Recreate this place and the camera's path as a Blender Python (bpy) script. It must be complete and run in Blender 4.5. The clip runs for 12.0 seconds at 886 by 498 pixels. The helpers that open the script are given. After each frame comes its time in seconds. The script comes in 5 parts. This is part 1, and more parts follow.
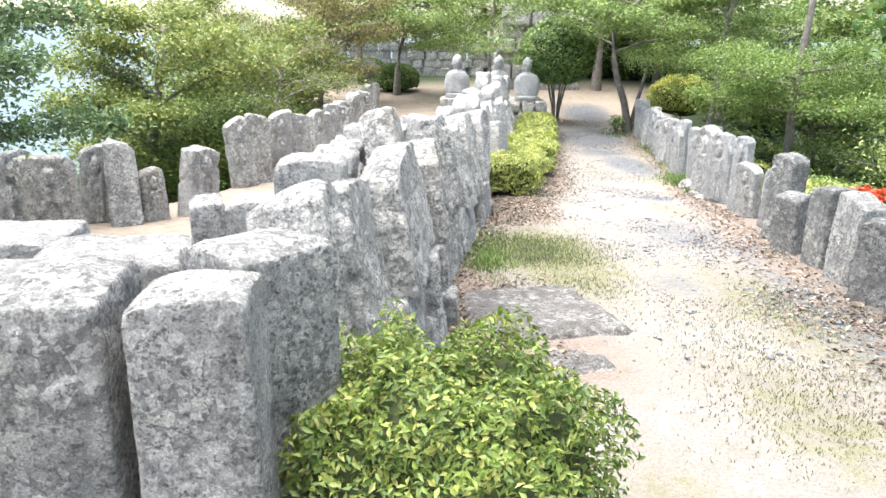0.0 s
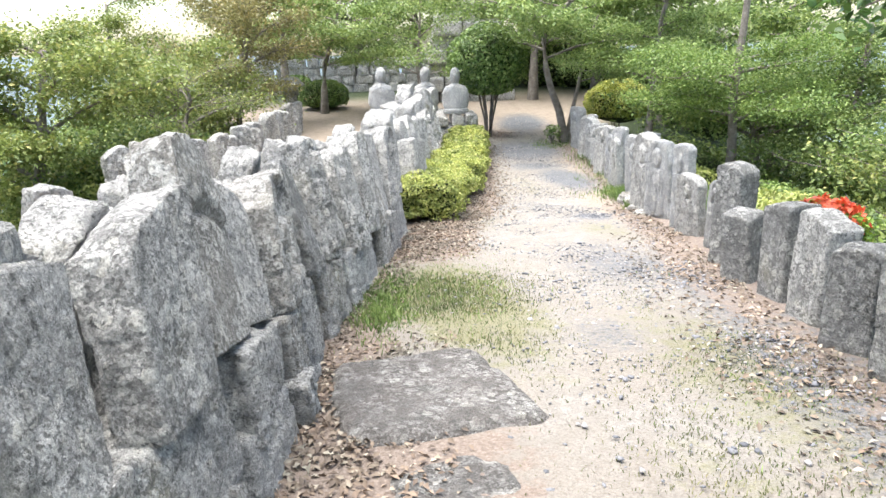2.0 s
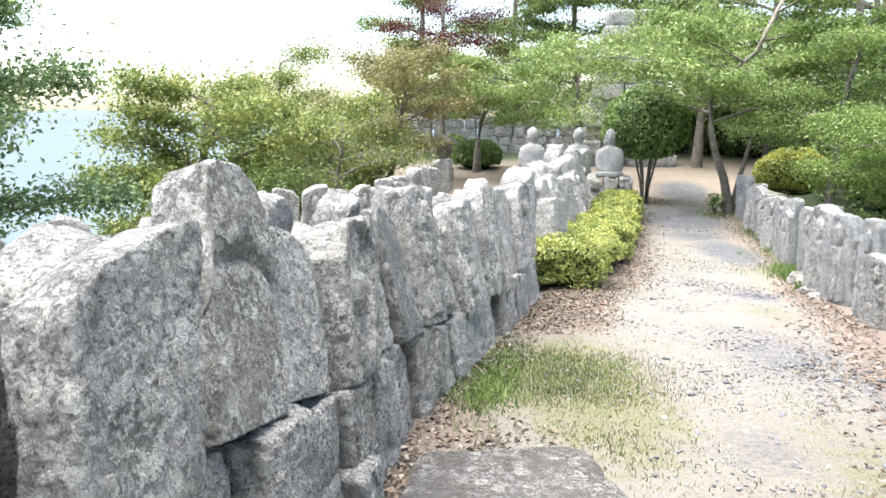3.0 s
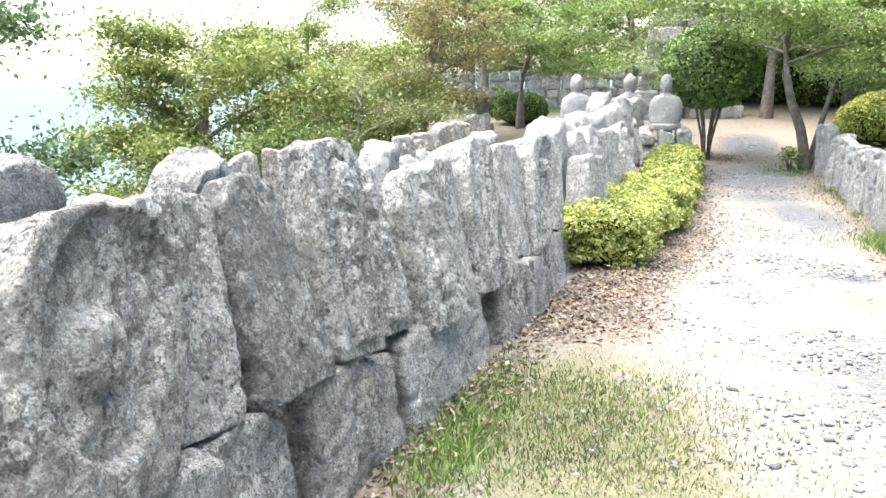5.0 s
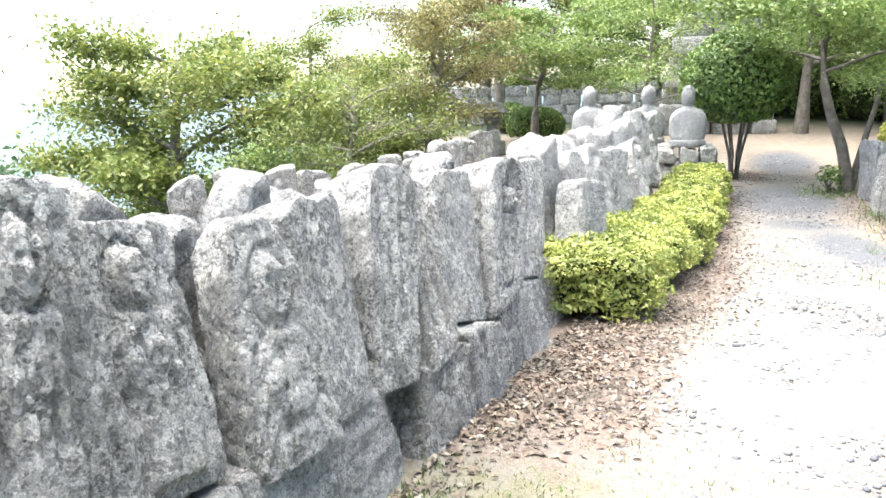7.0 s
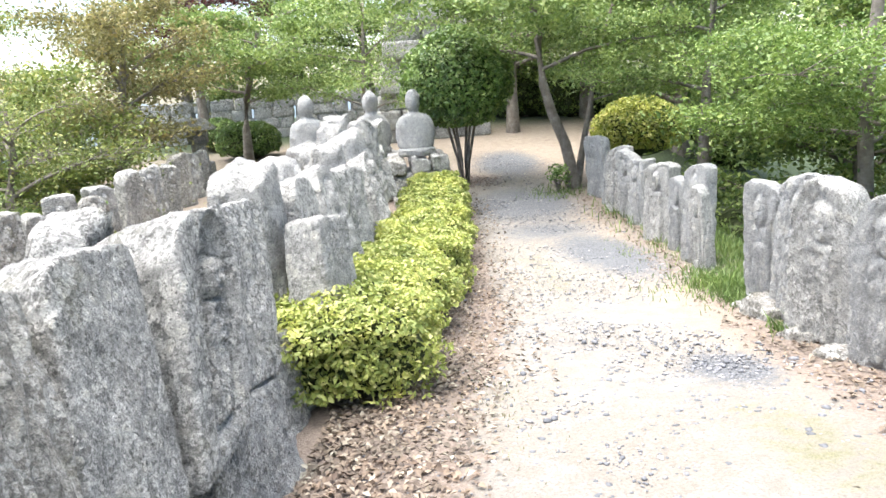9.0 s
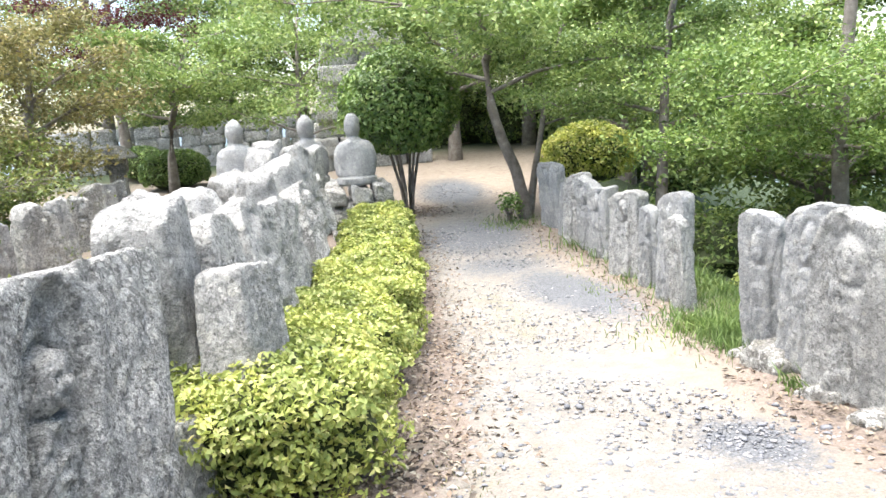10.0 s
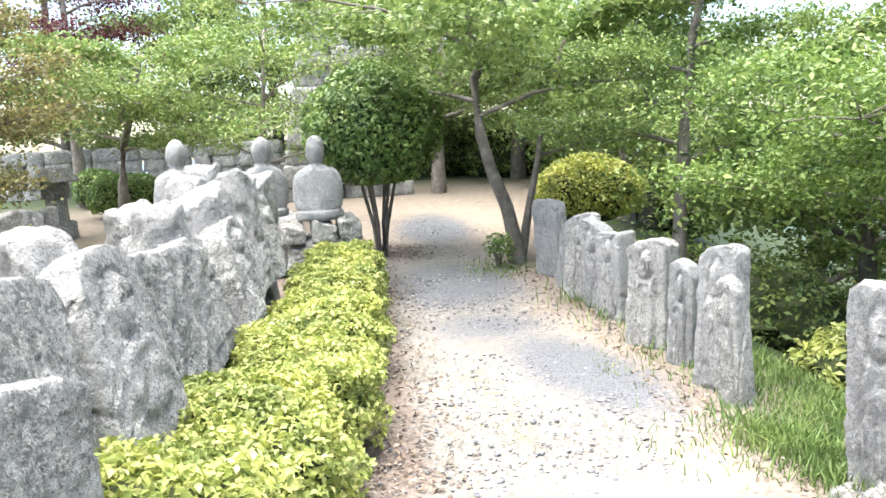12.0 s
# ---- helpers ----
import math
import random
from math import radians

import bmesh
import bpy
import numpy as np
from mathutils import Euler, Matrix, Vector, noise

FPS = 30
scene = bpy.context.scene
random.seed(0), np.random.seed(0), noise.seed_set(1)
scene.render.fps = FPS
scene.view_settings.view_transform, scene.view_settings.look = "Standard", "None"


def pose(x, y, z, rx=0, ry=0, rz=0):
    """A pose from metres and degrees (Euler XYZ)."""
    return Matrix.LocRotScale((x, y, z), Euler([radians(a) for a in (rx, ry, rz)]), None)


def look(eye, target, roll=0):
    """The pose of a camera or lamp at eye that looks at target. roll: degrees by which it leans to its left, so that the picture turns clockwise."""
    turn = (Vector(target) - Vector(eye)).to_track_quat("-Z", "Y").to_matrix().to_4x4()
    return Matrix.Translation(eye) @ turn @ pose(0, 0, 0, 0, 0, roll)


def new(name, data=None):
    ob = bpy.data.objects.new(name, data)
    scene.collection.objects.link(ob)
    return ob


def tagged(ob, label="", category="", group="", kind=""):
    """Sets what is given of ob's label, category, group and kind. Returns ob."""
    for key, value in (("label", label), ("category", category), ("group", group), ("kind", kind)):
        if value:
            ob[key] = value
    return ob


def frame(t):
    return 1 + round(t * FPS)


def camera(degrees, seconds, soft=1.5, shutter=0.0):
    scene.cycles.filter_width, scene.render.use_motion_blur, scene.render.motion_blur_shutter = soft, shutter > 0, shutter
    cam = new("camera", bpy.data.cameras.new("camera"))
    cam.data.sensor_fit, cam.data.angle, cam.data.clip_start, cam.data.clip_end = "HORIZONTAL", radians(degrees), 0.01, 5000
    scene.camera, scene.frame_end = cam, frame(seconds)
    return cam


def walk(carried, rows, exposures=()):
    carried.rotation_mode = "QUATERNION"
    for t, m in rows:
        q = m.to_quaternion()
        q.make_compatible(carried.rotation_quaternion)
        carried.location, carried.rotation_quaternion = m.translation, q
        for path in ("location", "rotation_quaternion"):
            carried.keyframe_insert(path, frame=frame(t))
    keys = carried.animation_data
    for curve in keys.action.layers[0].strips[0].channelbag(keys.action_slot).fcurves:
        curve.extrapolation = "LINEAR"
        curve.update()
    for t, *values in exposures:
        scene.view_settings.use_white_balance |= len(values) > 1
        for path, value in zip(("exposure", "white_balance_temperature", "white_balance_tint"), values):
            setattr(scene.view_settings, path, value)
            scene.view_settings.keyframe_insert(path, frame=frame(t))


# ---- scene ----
import itertools

cam = camera(60.9, 12.0)
EXPOSURE, KELVIN, TINT, SKY, SUN = 2.25, 6720.0, 11.0, 0.085, 3.3
PATH = [
    (0, (0.0, 0.0, 1.6), (-0.009, 1.915, 1.024), 0.2),
    (0.5, (0.145, 0.286, 1.581), (0.225, 2.209, 1.038), -0.1),
    (1, (0.24, 0.634, 1.556), (0.474, 2.545, 1.012), 0.5),
    (1.5, (0.428, 0.959, 1.476), (0.695, 2.866, 0.933), -1.6),
    (2, (0.562, 1.34, 1.462), (0.672, 3.262, 0.921), -1.9),
    (2.5, (0.645, 1.689, 1.422), (0.539, 3.63, 0.95), -1.3),
    (2.6, (0.68, 1.752, 1.396), (0.523, 3.688, 0.916), -1.0),
    (2.7, (0.712, 1.82, 1.371), (0.488, 3.772, 0.998), -0.1),
    (4.3, (0.942, 3.351, 1.086), (0.564, 5.271, 0.673), -0.7),
    (4.5, (0.948, 3.513, 1.08), (0.537, 5.411, 0.601), -0.3),
    (5, (1.028, 3.875, 1.078), (0.593, 5.769, 0.604), -1.9),
    (5.5, (1.173, 4.244, 1.024), (0.813, 6.152, 0.543), -3.1),
    (6, (1.251, 4.649, 1.015), (0.898, 6.56, 0.541), -1.9),
    (6.5, (1.263, 5.04, 1.011), (0.816, 6.938, 0.566), -1.8),
    (6.7, (1.293, 5.171, 0.987), (0.779, 7.055, 0.555), -2.3),
    (8.3, (1.111, 6.45, 0.95), (0.841, 8.384, 0.518), -3.7),
    (8.5, (1.101, 6.624, 0.947), (0.968, 8.57, 0.506), -3.2),
    (9, (1.083, 7.084, 0.918), (1.276, 9.025, 0.474), -4.7),
    (9.5, (1.121, 7.577, 0.858), (1.39, 9.507, 0.409), -4.3),
    (10, (1.107, 8.045, 0.837), (1.468, 9.974, 0.452), -4.6),
    (10.5, (1.158, 8.451, 0.833), (1.572, 10.369, 0.447), -5.3),
    (11, (1.296, 8.887, 0.827), (1.692, 10.812, 0.453), -3.4),
    (11.5, (1.367, 9.346, 0.783), (1.766, 11.28, 0.469), -4.4),
    (12, (1.53, 9.757, 0.714), (1.942, 11.69, 0.409), -3.0),
]
walk(cam, [(t, look(eye, target, roll)) for t, eye, target, roll in PATH], exposures=[(t, EXPOSURE + e, KELVIN, TINT) for t, e in ((0.0, 0.0), (1.5, -0.15), (2.5, -0.18), (4.5, 0.15), (5.5, 0.15), (6.5, 0.28), (9.0, 0.02), (11.0, 0.02), (12.0, 0.2))])

# ---- sky and sun: thin bright overcast ----
world = bpy.data.worlds.new("sky_world")
scene.world = world
world.use_nodes = True
wn, wl = world.node_tree.nodes, world.node_tree.links
wn.clear()
sky = wn.new("ShaderNodeTexSky")
sky.sky_type = "NISHITA"
sky.sun_disc = False
sky.sun_elevation, sky.sun_rotation = radians(70), radians(-75)
sky.air_density, sky.dust_density, sky.ozone_density = 1.0, 1.2, 1.0
bg = wn.new("ShaderNodeBackground")
bg.inputs["Strength"].default_value = SKY
out = wn.new("ShaderNodeOutputWorld")
wl.new(sky.outputs[0], bg.inputs["Color"])
wl.new(bg.outputs[0], out.inputs["Surface"])
sun_data = bpy.data.lights.new("sun", "SUN")
sun_data.energy, sun_data.angle, sun_data.color = SUN, radians(75), (1.0, 0.985, 0.96)
sun = new("sun", sun_data)
sun.matrix_world = look((-2.4, -0.3, 12), (0, 0, 0))


# ---- materials ----
class Nodes:
    """A short hand for building one node material."""

    def __init__(self, name, rough=0.8):
        self.mat = bpy.data.materials.new(name)
        self.mat.use_nodes = True
        self.t = self.mat.node_tree
        self.bsdf = self.t.nodes["Principled BSDF"]
        self.bsdf.inputs["Roughness"].default_value = rough
        self.pos = self.t.nodes.new("ShaderNodeNewGeometry").outputs["Position"]

    def node(self, kind, **inputs):
        n = self.t.nodes.new(kind)
        for key, value in inputs.items():
            self.put(n.inputs[key.replace("_", " ")], value)
        return n

    def put(self, socket, value):
        if isinstance(value, bpy.types.NodeSocket):
            self.t.links.new(value, socket)
        else:
            socket.default_value = value

    def noise(self, scale, detail=6.0, rough=0.6, vec=None):
        n = self.node("ShaderNodeTexNoise", Scale=scale, Detail=detail, Roughness=rough)
        self.t.links.new(vec or self.pos, n.inputs["Vector"])
        return n.outputs["Fac"]

    def cells(self, scale, feature="F1", vec=None):
        n = self.node("ShaderNodeTexVoronoi", Scale=scale)
        n.feature = feature
        self.t.links.new(vec or self.pos, n.inputs["Vector"])
        return n.outputs["Distance"]

    def ramp(self, fac, *stops):
        n = self.t.nodes.new("ShaderNodeValToRGB")
        self.t.links.new(fac, n.inputs[0])
        while len(n.color_ramp.elements) < len(stops):
            n.color_ramp.elements.new(0.5)
        for e, (p, c) in zip(n.color_ramp.elements, stops):
            e.position, e.color = p, (c if len(c) == 4 else (*c, 1))
        return n.outputs[0]

    def mix(self, fac, a, b, kind="MIX"):
        n = self.t.nodes.new("ShaderNodeMix")
        n.data_type, n.blend_type = "RGBA", kind
        for i, v in ((0, fac), (6, a), (7, b)):
            self.put(n.inputs[i], (*v, 1) if isinstance(v, tuple) and len(v) == 3 else v)
        return n.outputs[2]

    def math(self, op, a, b=0.0, clamp=False):
        n = self.t.nodes.new("ShaderNodeMath")
        n.operation, n.use_clamp = op, clamp
        self.put(n.inputs[0], a)
        self.put(n.inputs[1], b)
        return n.outputs[0]

    def bump(self, height, dist, strength=1.0, prev=None):
        n = self.node("ShaderNodeBump", Strength=strength, Distance=dist, Height=height)
        if prev:
            self.t.links.new(prev, n.inputs["Normal"])
        return n.outputs[0]

    def done(self, colour, normal=None):
        self.put(self.bsdf.inputs["Base Color"], (*colour, 1) if isinstance(colour, tuple) and len(colour) == 3 else colour)
        if normal:
            self.t.links.new(normal, self.bsdf.inputs["Normal"])
        return self.mat


def rnd(n):
    """A random value for each object, and one for each loose piece of a mesh."""
    o = n.t.nodes.new("ShaderNodeObjectInfo").outputs["Random"]
    g = n.t.nodes.new("ShaderNodeNewGeometry").outputs["Random Per Island"]
    return o, g


def stone_material(name, dark, light, lichen=0.5, yellow=0.3, spot=0.6):
    n = Nodes(name, 0.92)
    obj, _ = rnd(n)
    wob = n.t.nodes.new("ShaderNodeTexNoise")
    wob.inputs["Scale"].default_value = 16.0
    wob.inputs["Detail"].default_value = 5.0
    n.t.links.new(n.pos, wob.inputs["Vector"])
    sc = n.node("ShaderNodeVectorMath")
    sc.operation = "MULTIPLY_ADD"
    n.t.links.new(wob.outputs["Color"], sc.inputs[0])
    sc.inputs[1].default_value = (0.035, 0.035, 0.035)
    n.t.links.new(n.pos, sc.inputs[2])
    warped = sc.outputs[0]

    def patch(scale):
        v = n.node("ShaderNodeTexVoronoi", Scale=scale)
        n.t.links.new(warped, v.inputs["Vector"])
        s = n.t.nodes.new("ShaderNodeSeparateColor")
        n.t.links.new(v.outputs["Color"], s.inputs[0])
        return s.outputs[0]

    base = n.ramp(n.noise(2.2, 8, 0.65), (0.3, dark), (0.7, light))
    base = n.mix(n.math("MULTIPLY", obj, 0.3), base, (0.3, 0.295, 0.28))
    stretch = n.node("ShaderNodeMapping")
    n.t.links.new(n.pos, stretch.inputs["Vector"])
    stretch.inputs["Scale"].default_value = (9.0, 9.0, 1.3)
    streak = n.ramp(n.noise(1.0, 7, 0.65, stretch.outputs[0]), (0.34, (1, 1, 1)), (0.52, (0, 0, 0)))
    base = n.mix(n.math("MULTIPLY", streak, 0.85 * spot), base, (0.14, 0.14, 0.132))
    film = n.ramp(n.noise(3.7, 8, 0.72), (0.36, (1, 1, 1)), (0.54, (0, 0, 0)))
    base = n.mix(n.math("MULTIPLY", film, 0.75 * spot), base, (0.14, 0.14, 0.132))
    moss = n.ramp(n.noise(3.1, 5, 0.6), (0.58, (0, 0, 0)), (0.72, (1, 1, 1)))
    base = n.mix(n.math("MULTIPLY", moss, yellow), base, (0.36, 0.34, 0.2))
    where = n.ramp(n.noise(5.0, 6, 0.7), (0.4, (0.15, 0.15, 0.15)), (0.58, (1, 1, 1)))
    rosette = n.node("ShaderNodeTexVoronoi", Scale=15.0)
    n.t.links.new(warped, rosette.inputs["Vector"])
    tone = n.t.nodes.new("ShaderNodeSeparateColor")
    n.t.links.new(rosette.outputs["Color"], tone.inputs[0])
    reach = n.math("MULTIPLY", tone.outputs[1], 0.62)
    disc = n.ramp(n.math("SUBTRACT", reach, rosette.outputs["Distance"]), (0.0, (0, 0, 0)), (0.03, (1, 1, 1)))
    base = n.mix(n.math("MULTIPLY", n.math("MULTIPLY", disc, where), min(1.0, lichen * 1.3)), base, n.mix(tone.outputs[2], (0.62, 0.62, 0.585), (0.7, 0.68, 0.6)))
    crust = n.ramp(patch(34), (0.6, (0, 0, 0)), (0.66, (1, 1, 1)))
    base = n.mix(n.math("MULTIPLY", n.math("MULTIPLY", crust, where), lichen * 0.8), base, (0.66, 0.655, 0.62))
    crust2 = n.ramp(patch(75), (0.62, (0, 0, 0)), (0.7, (1, 1, 1)))
    base = n.mix(n.math("MULTIPLY", n.math("MULTIPLY", crust2, where), lichen * 0.8), base, (0.7, 0.69, 0.65))
    specks = n.ramp(patch(90), (0.16, (1, 1, 1)), (0.24, (0, 0, 0)))
    base = n.mix(n.math("MULTIPLY", n.math("MULTIPLY", specks, n.ramp(n.noise(4.0, 5, 0.6), (0.42, (0.1, 0.1, 0.1)), (0.6, (1, 1, 1)))), spot), base, (0.13, 0.13, 0.12))
    pits = n.ramp(n.noise(30, 9, 0.75), (0.37, (1, 1, 1)), (0.45, (0, 0, 0)))
    base = n.mix(n.math("MULTIPLY", pits, min(0.8, spot * 1.2)), base, (0.085, 0.085, 0.078))
    holes = n.ramp(n.noise(48, 6, 0.7), (0.36, (1, 1, 1)), (0.42, (0, 0, 0)))
    base = n.mix(n.math("MULTIPLY", holes, min(0.8, spot * 1.2)), base, (0.07, 0.07, 0.064))
    lines = n.ramp(n.cells(24, "DISTANCE_TO_EDGE", warped), (0.0, (1, 1, 1)), (0.06, (0, 0, 0)))
    broken = n.ramp(n.noise(9, 6, 0.7), (0.5, (0, 0, 0)), (0.62, (1, 1, 1)))
    base = n.mix(n.math("MULTIPLY", n.math("MULTIPLY", lines, broken), 0.4 * spot), base, (0.12, 0.12, 0.11))
    grain = n.ramp(n.noise(150, 3, 0.6), (0.35, (0.72, 0.72, 0.72)), (0.65, (1.18, 1.18, 1.18)))
    base = n.mix(1.0, base, grain, "MULTIPLY")
    nb = n.bump(n.noise(11, 10, 0.75), 0.05, 0.7)
    nb = n.bump(n.noise(46, 8, 0.7), 0.028, 1.0, nb)
    nb = n.bump(n.cells(42, "F1", warped), 0.012, 0.8, nb)
    nb = n.bump(n.noise(125, 4, 0.65), 0.012, 1.0, nb)
    nb = n.bump(disc, 0.004, 0.8, nb)
    nb = n.bump(n.math("SUBTRACT", 1.0, n.math("MULTIPLY", lines, broken)), 0.003, 0.6, nb)
    return n.done(base, nb)


STONE = stone_material("weathered_granite", (0.29, 0.286, 0.273), (0.55, 0.543, 0.513), 0.85, 0.3, 0.7)
STONE_PALE = stone_material("pale_granite", (0.39, 0.386, 0.37), (0.59, 0.582, 0.553), 0.55, 0.14, 0.5)
# darker grey tone for near posts, rubble, lantern and two slabs
STONE_DARK = stone_material("dark_grey_granite", (0.15, 0.155, 0.155), (0.27, 0.27, 0.26), 0.4, 0.3, 0.7)
STONE_BROWN = stone_material("brown_stained_granite", (0.25, 0.23, 0.195), (0.46, 0.44, 0.4), 0.75, 0.5)
STONE_BLUE = stone_material("blue_grey_granite", (0.36, 0.37, 0.375), (0.48, 0.487, 0.485), 0.35, 0.1, 0.22)
SLAB_STONE = stone_material("flat_dark_rock", (0.085, 0.074, 0.066), (0.2, 0.182, 0.168), 0.3, 0.1, 0.6)


def leaf_material(name, dark, light, tip=None, rough=0.5, through_light=0.35):
    n = Nodes(name, rough)
    _, isl = rnd(n)
    col = n.ramp(isl, (0.0, dark), (0.75, light), (1.0, tip or light))
    patch = n.ramp(n.noise(2.6, 5), (0.34, (0.55, 0.62, 0.6)), (0.66, (1.25, 1.2, 1.1)))
    col = n.mix(1.0, col, patch, "MULTIPLY")
    mat = n.done(col)
    tr = n.t.nodes.new("ShaderNodeBsdfTranslucent")
    n.t.links.new(col, tr.inputs["Color"])
    mx = n.t.nodes.new("ShaderNodeMixShader")
    mx.inputs[0].default_value = through_light
    o = n.t.nodes["Material Output"]
    n.t.links.new(n.bsdf.outputs[0], mx.inputs[1])
    n.t.links.new(tr.outputs[0], mx.inputs[2])
    n.t.links.new(mx.outputs[0], o.inputs["Surface"])
    return mat


LEAF_HEDGE = leaf_material("yellow_green_leaf", (0.22, 0.28, 0.07), (0.43, 0.47, 0.14), (0.6, 0.58, 0.26))
# hedge leaf lightened in colour, offsetting the crowns' shade on the flowering shrub
LEAF_GOLD = leaf_material("bright_gold_leaf", (0.26, 0.33, 0.06), (0.55, 0.56, 0.14), (0.72, 0.68, 0.3))
LEAF_SHRUB = leaf_material("fresh_green_leaf", (0.07, 0.17, 0.025), (0.24, 0.38, 0.05), (0.36, 0.42, 0.07))
LEAF_AZALEA = leaf_material("azalea_leaf", (0.07, 0.13, 0.03), (0.25, 0.33, 0.07), (0.42, 0.4, 0.13))
LEAF_DARK = leaf_material("glossy_dark_leaf", (0.035, 0.085, 0.02), (0.1, 0.2, 0.045), (0.2, 0.28, 0.09), 0.35, 0.2)
LEAF_BALL = leaf_material("clipped_green_leaf", (0.07, 0.135, 0.03), (0.2, 0.31, 0.08), (0.36, 0.44, 0.17), 0.4, 0.25)
LEAF_MAPLE = leaf_material("light_maple_leaf", (0.115, 0.195, 0.05), (0.275, 0.37, 0.115), (0.37, 0.435, 0.17))
LEAF_OLIVE = leaf_material("olive_maple_leaf", (0.13, 0.18, 0.045), (0.28, 0.34, 0.1), (0.4, 0.38, 0.13))
LEAF_ORANGE = leaf_material("tan_maple_leaf", (0.16, 0.15, 0.06), (0.31, 0.29, 0.12), (0.4, 0.32, 0.15))
LEAF_RED = leaf_material("dark_red_maple_leaf", (0.06, 0.015, 0.02), (0.14, 0.035, 0.04))
LEAF_WOOD = leaf_material("deep_green_leaf", (0.07, 0.13, 0.035), (0.22, 0.3, 0.085), (0.33, 0.39, 0.13))
LEAF_BRIGHT = leaf_material("bright_broad_leaf", (0.09, 0.165, 0.035), (0.215, 0.315, 0.08), (0.31, 0.39, 0.12))
LEAF_GREY = leaf_material("blue_green_leaf", (0.08, 0.15, 0.07), (0.2, 0.3, 0.13), (0.28, 0.36, 0.17))
FLOWER = leaf_material("red_orange_petal", (0.5, 0.05, 0.02), (0.7, 0.12, 0.05))
LITTER = leaf_material("dry_brown_leaf", (0.1, 0.072, 0.058), (0.24, 0.185, 0.145), (0.4, 0.355, 0.3), 0.8, 0.05)
GRASS_GREEN = leaf_material("green_grass_blade", (0.085, 0.15, 0.035), (0.17, 0.25, 0.07), (0.26, 0.32, 0.12), 0.6, 0.2)
GRASS_BLADE = leaf_material("grass_blade", (0.09, 0.11, 0.035), (0.18, 0.185, 0.09), (0.28, 0.25, 0.15), 0.7, 0.15)


def bark_material():
    n = Nodes("grey_bark", 0.9)
    col = n.ramp(n.noise(6, 8, 0.7), (0.3, (0.09, 0.075, 0.06)), (0.55, (0.2, 0.175, 0.15)), (0.75, (0.34, 0.33, 0.3)))
    return n.done(col, n.bump(n.noise(22, 6, 0.7), 0.02, 0.8))


BARK = bark_material()


# near-black green for the hulls inside foliage: inner shade put into the colour
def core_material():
    n = Nodes("inner_shade_green", 1.0)
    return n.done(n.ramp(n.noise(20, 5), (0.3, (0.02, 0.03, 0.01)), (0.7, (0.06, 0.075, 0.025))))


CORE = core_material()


def pebble_material():
    n = Nodes("blue_grey_pebble", 0.85)
    _, isl = rnd(n)
    return n.done(n.ramp(isl, (0.0, (0.09, 0.095, 0.105)), (0.6, (0.19, 0.195, 0.21)), (1.0, (0.36, 0.34, 0.32))), n.bump(n.noise(90, 4), 0.004))


PEBBLE = pebble_material()


def ground_material():
    n = Nodes("worn_path_ground", 0.95)
    zone = n.t.nodes.new("ShaderNodeVertexColor")
    zone.layer_name = "zones"
    sep = n.t.nodes.new("ShaderNodeSeparateColor")
    n.t.links.new(zone.outputs["Color"], sep.inputs[0])
    grass, litter, gravel = sep.outputs[0], sep.outputs[1], sep.outputs[2]
    wild = zone.outputs["Alpha"]
    n1, n2, n3 = n.noise(1.3, 6), n.noise(7, 8, 0.7), n.noise(60, 5, 0.7)
    sand = n.ramp(n2, (0.3, (0.17, 0.152, 0.127)), (0.5, (0.22, 0.205, 0.182)), (0.76, (0.32, 0.31, 0.287)))
    sand = n.mix(n.ramp(n3, (0.4, (1, 1, 1)), (0.5, (0, 0, 0))), sand, (0.165, 0.152, 0.132))

    dirt = n.ramp(n.noise(0.9, 7, 0.65), (0.42, (1, 1, 1)), (0.6, (0, 0, 0)))
    sand = n.mix(n.math("MULTIPLY", dirt, 0.7), sand, n.ramp(n3, (0.3, (0.14, 0.12, 0.097)), (0.7, (0.26, 0.235, 0.2))))

    def where(zone_value, wobble, lo=0.42, hi=0.6):
        return n.ramp(n.math("ADD", zone_value, n.math("MULTIPLY", n.math("SUBTRACT", wobble, 0.5), 1.7)), (lo, (0, 0, 0)), (hi, (1, 1, 1)))

    soil = n.t.nodes.new("ShaderNodeVertexColor")
    soil.layer_name = "soil"
    sand = n.mix(soil.outputs["Color"], sand, n.ramp(n2, (0.3, (0.19, 0.15, 0.112)), (0.7, (0.31, 0.26, 0.208))))
    turf = n.ramp(n.noise(90, 4, 0.7), (0.3, (0.1, 0.1, 0.05)), (0.7, (0.22, 0.205, 0.13)))
    col = n.mix(where(grass, n2, 0.35, 0.75), sand, turf)
    grit = n.ramp(n.cells(70), (0.0, (0.18, 0.185, 0.19)), (0.5, (0.115, 0.12, 0.127)), (0.9, (0.05, 0.052, 0.056)))
    col = n.mix(where(gravel, n.noise(19, 8, 0.75), 0.3, 0.72), col, grit)
    leafy = n.ramp(n.noise(48, 6, 0.75), (0.3, (0.1, 0.075, 0.06)), (0.55, (0.21, 0.168, 0.137)), (0.75, (0.34, 0.3, 0.26)))
    col = n.mix(where(litter, n2, 0.35, 0.6), col, leafy)
    scrub = n.ramp(n.noise(14, 8, 0.75), (0.3, (0.015, 0.026, 0.01)), (0.6, (0.045, 0.068, 0.023)), (0.8, (0.08, 0.105, 0.04)))
    col = n.mix(wild, col, scrub)
    nb = n.bump(n2, 0.03, 0.5)
    nb = n.bump(n3, 0.012, 0.8, nb)
    nb = n.bump(n.cells(70), 0.008, 0.5, nb)
    return n.done(col, nb)


GROUND = ground_material()


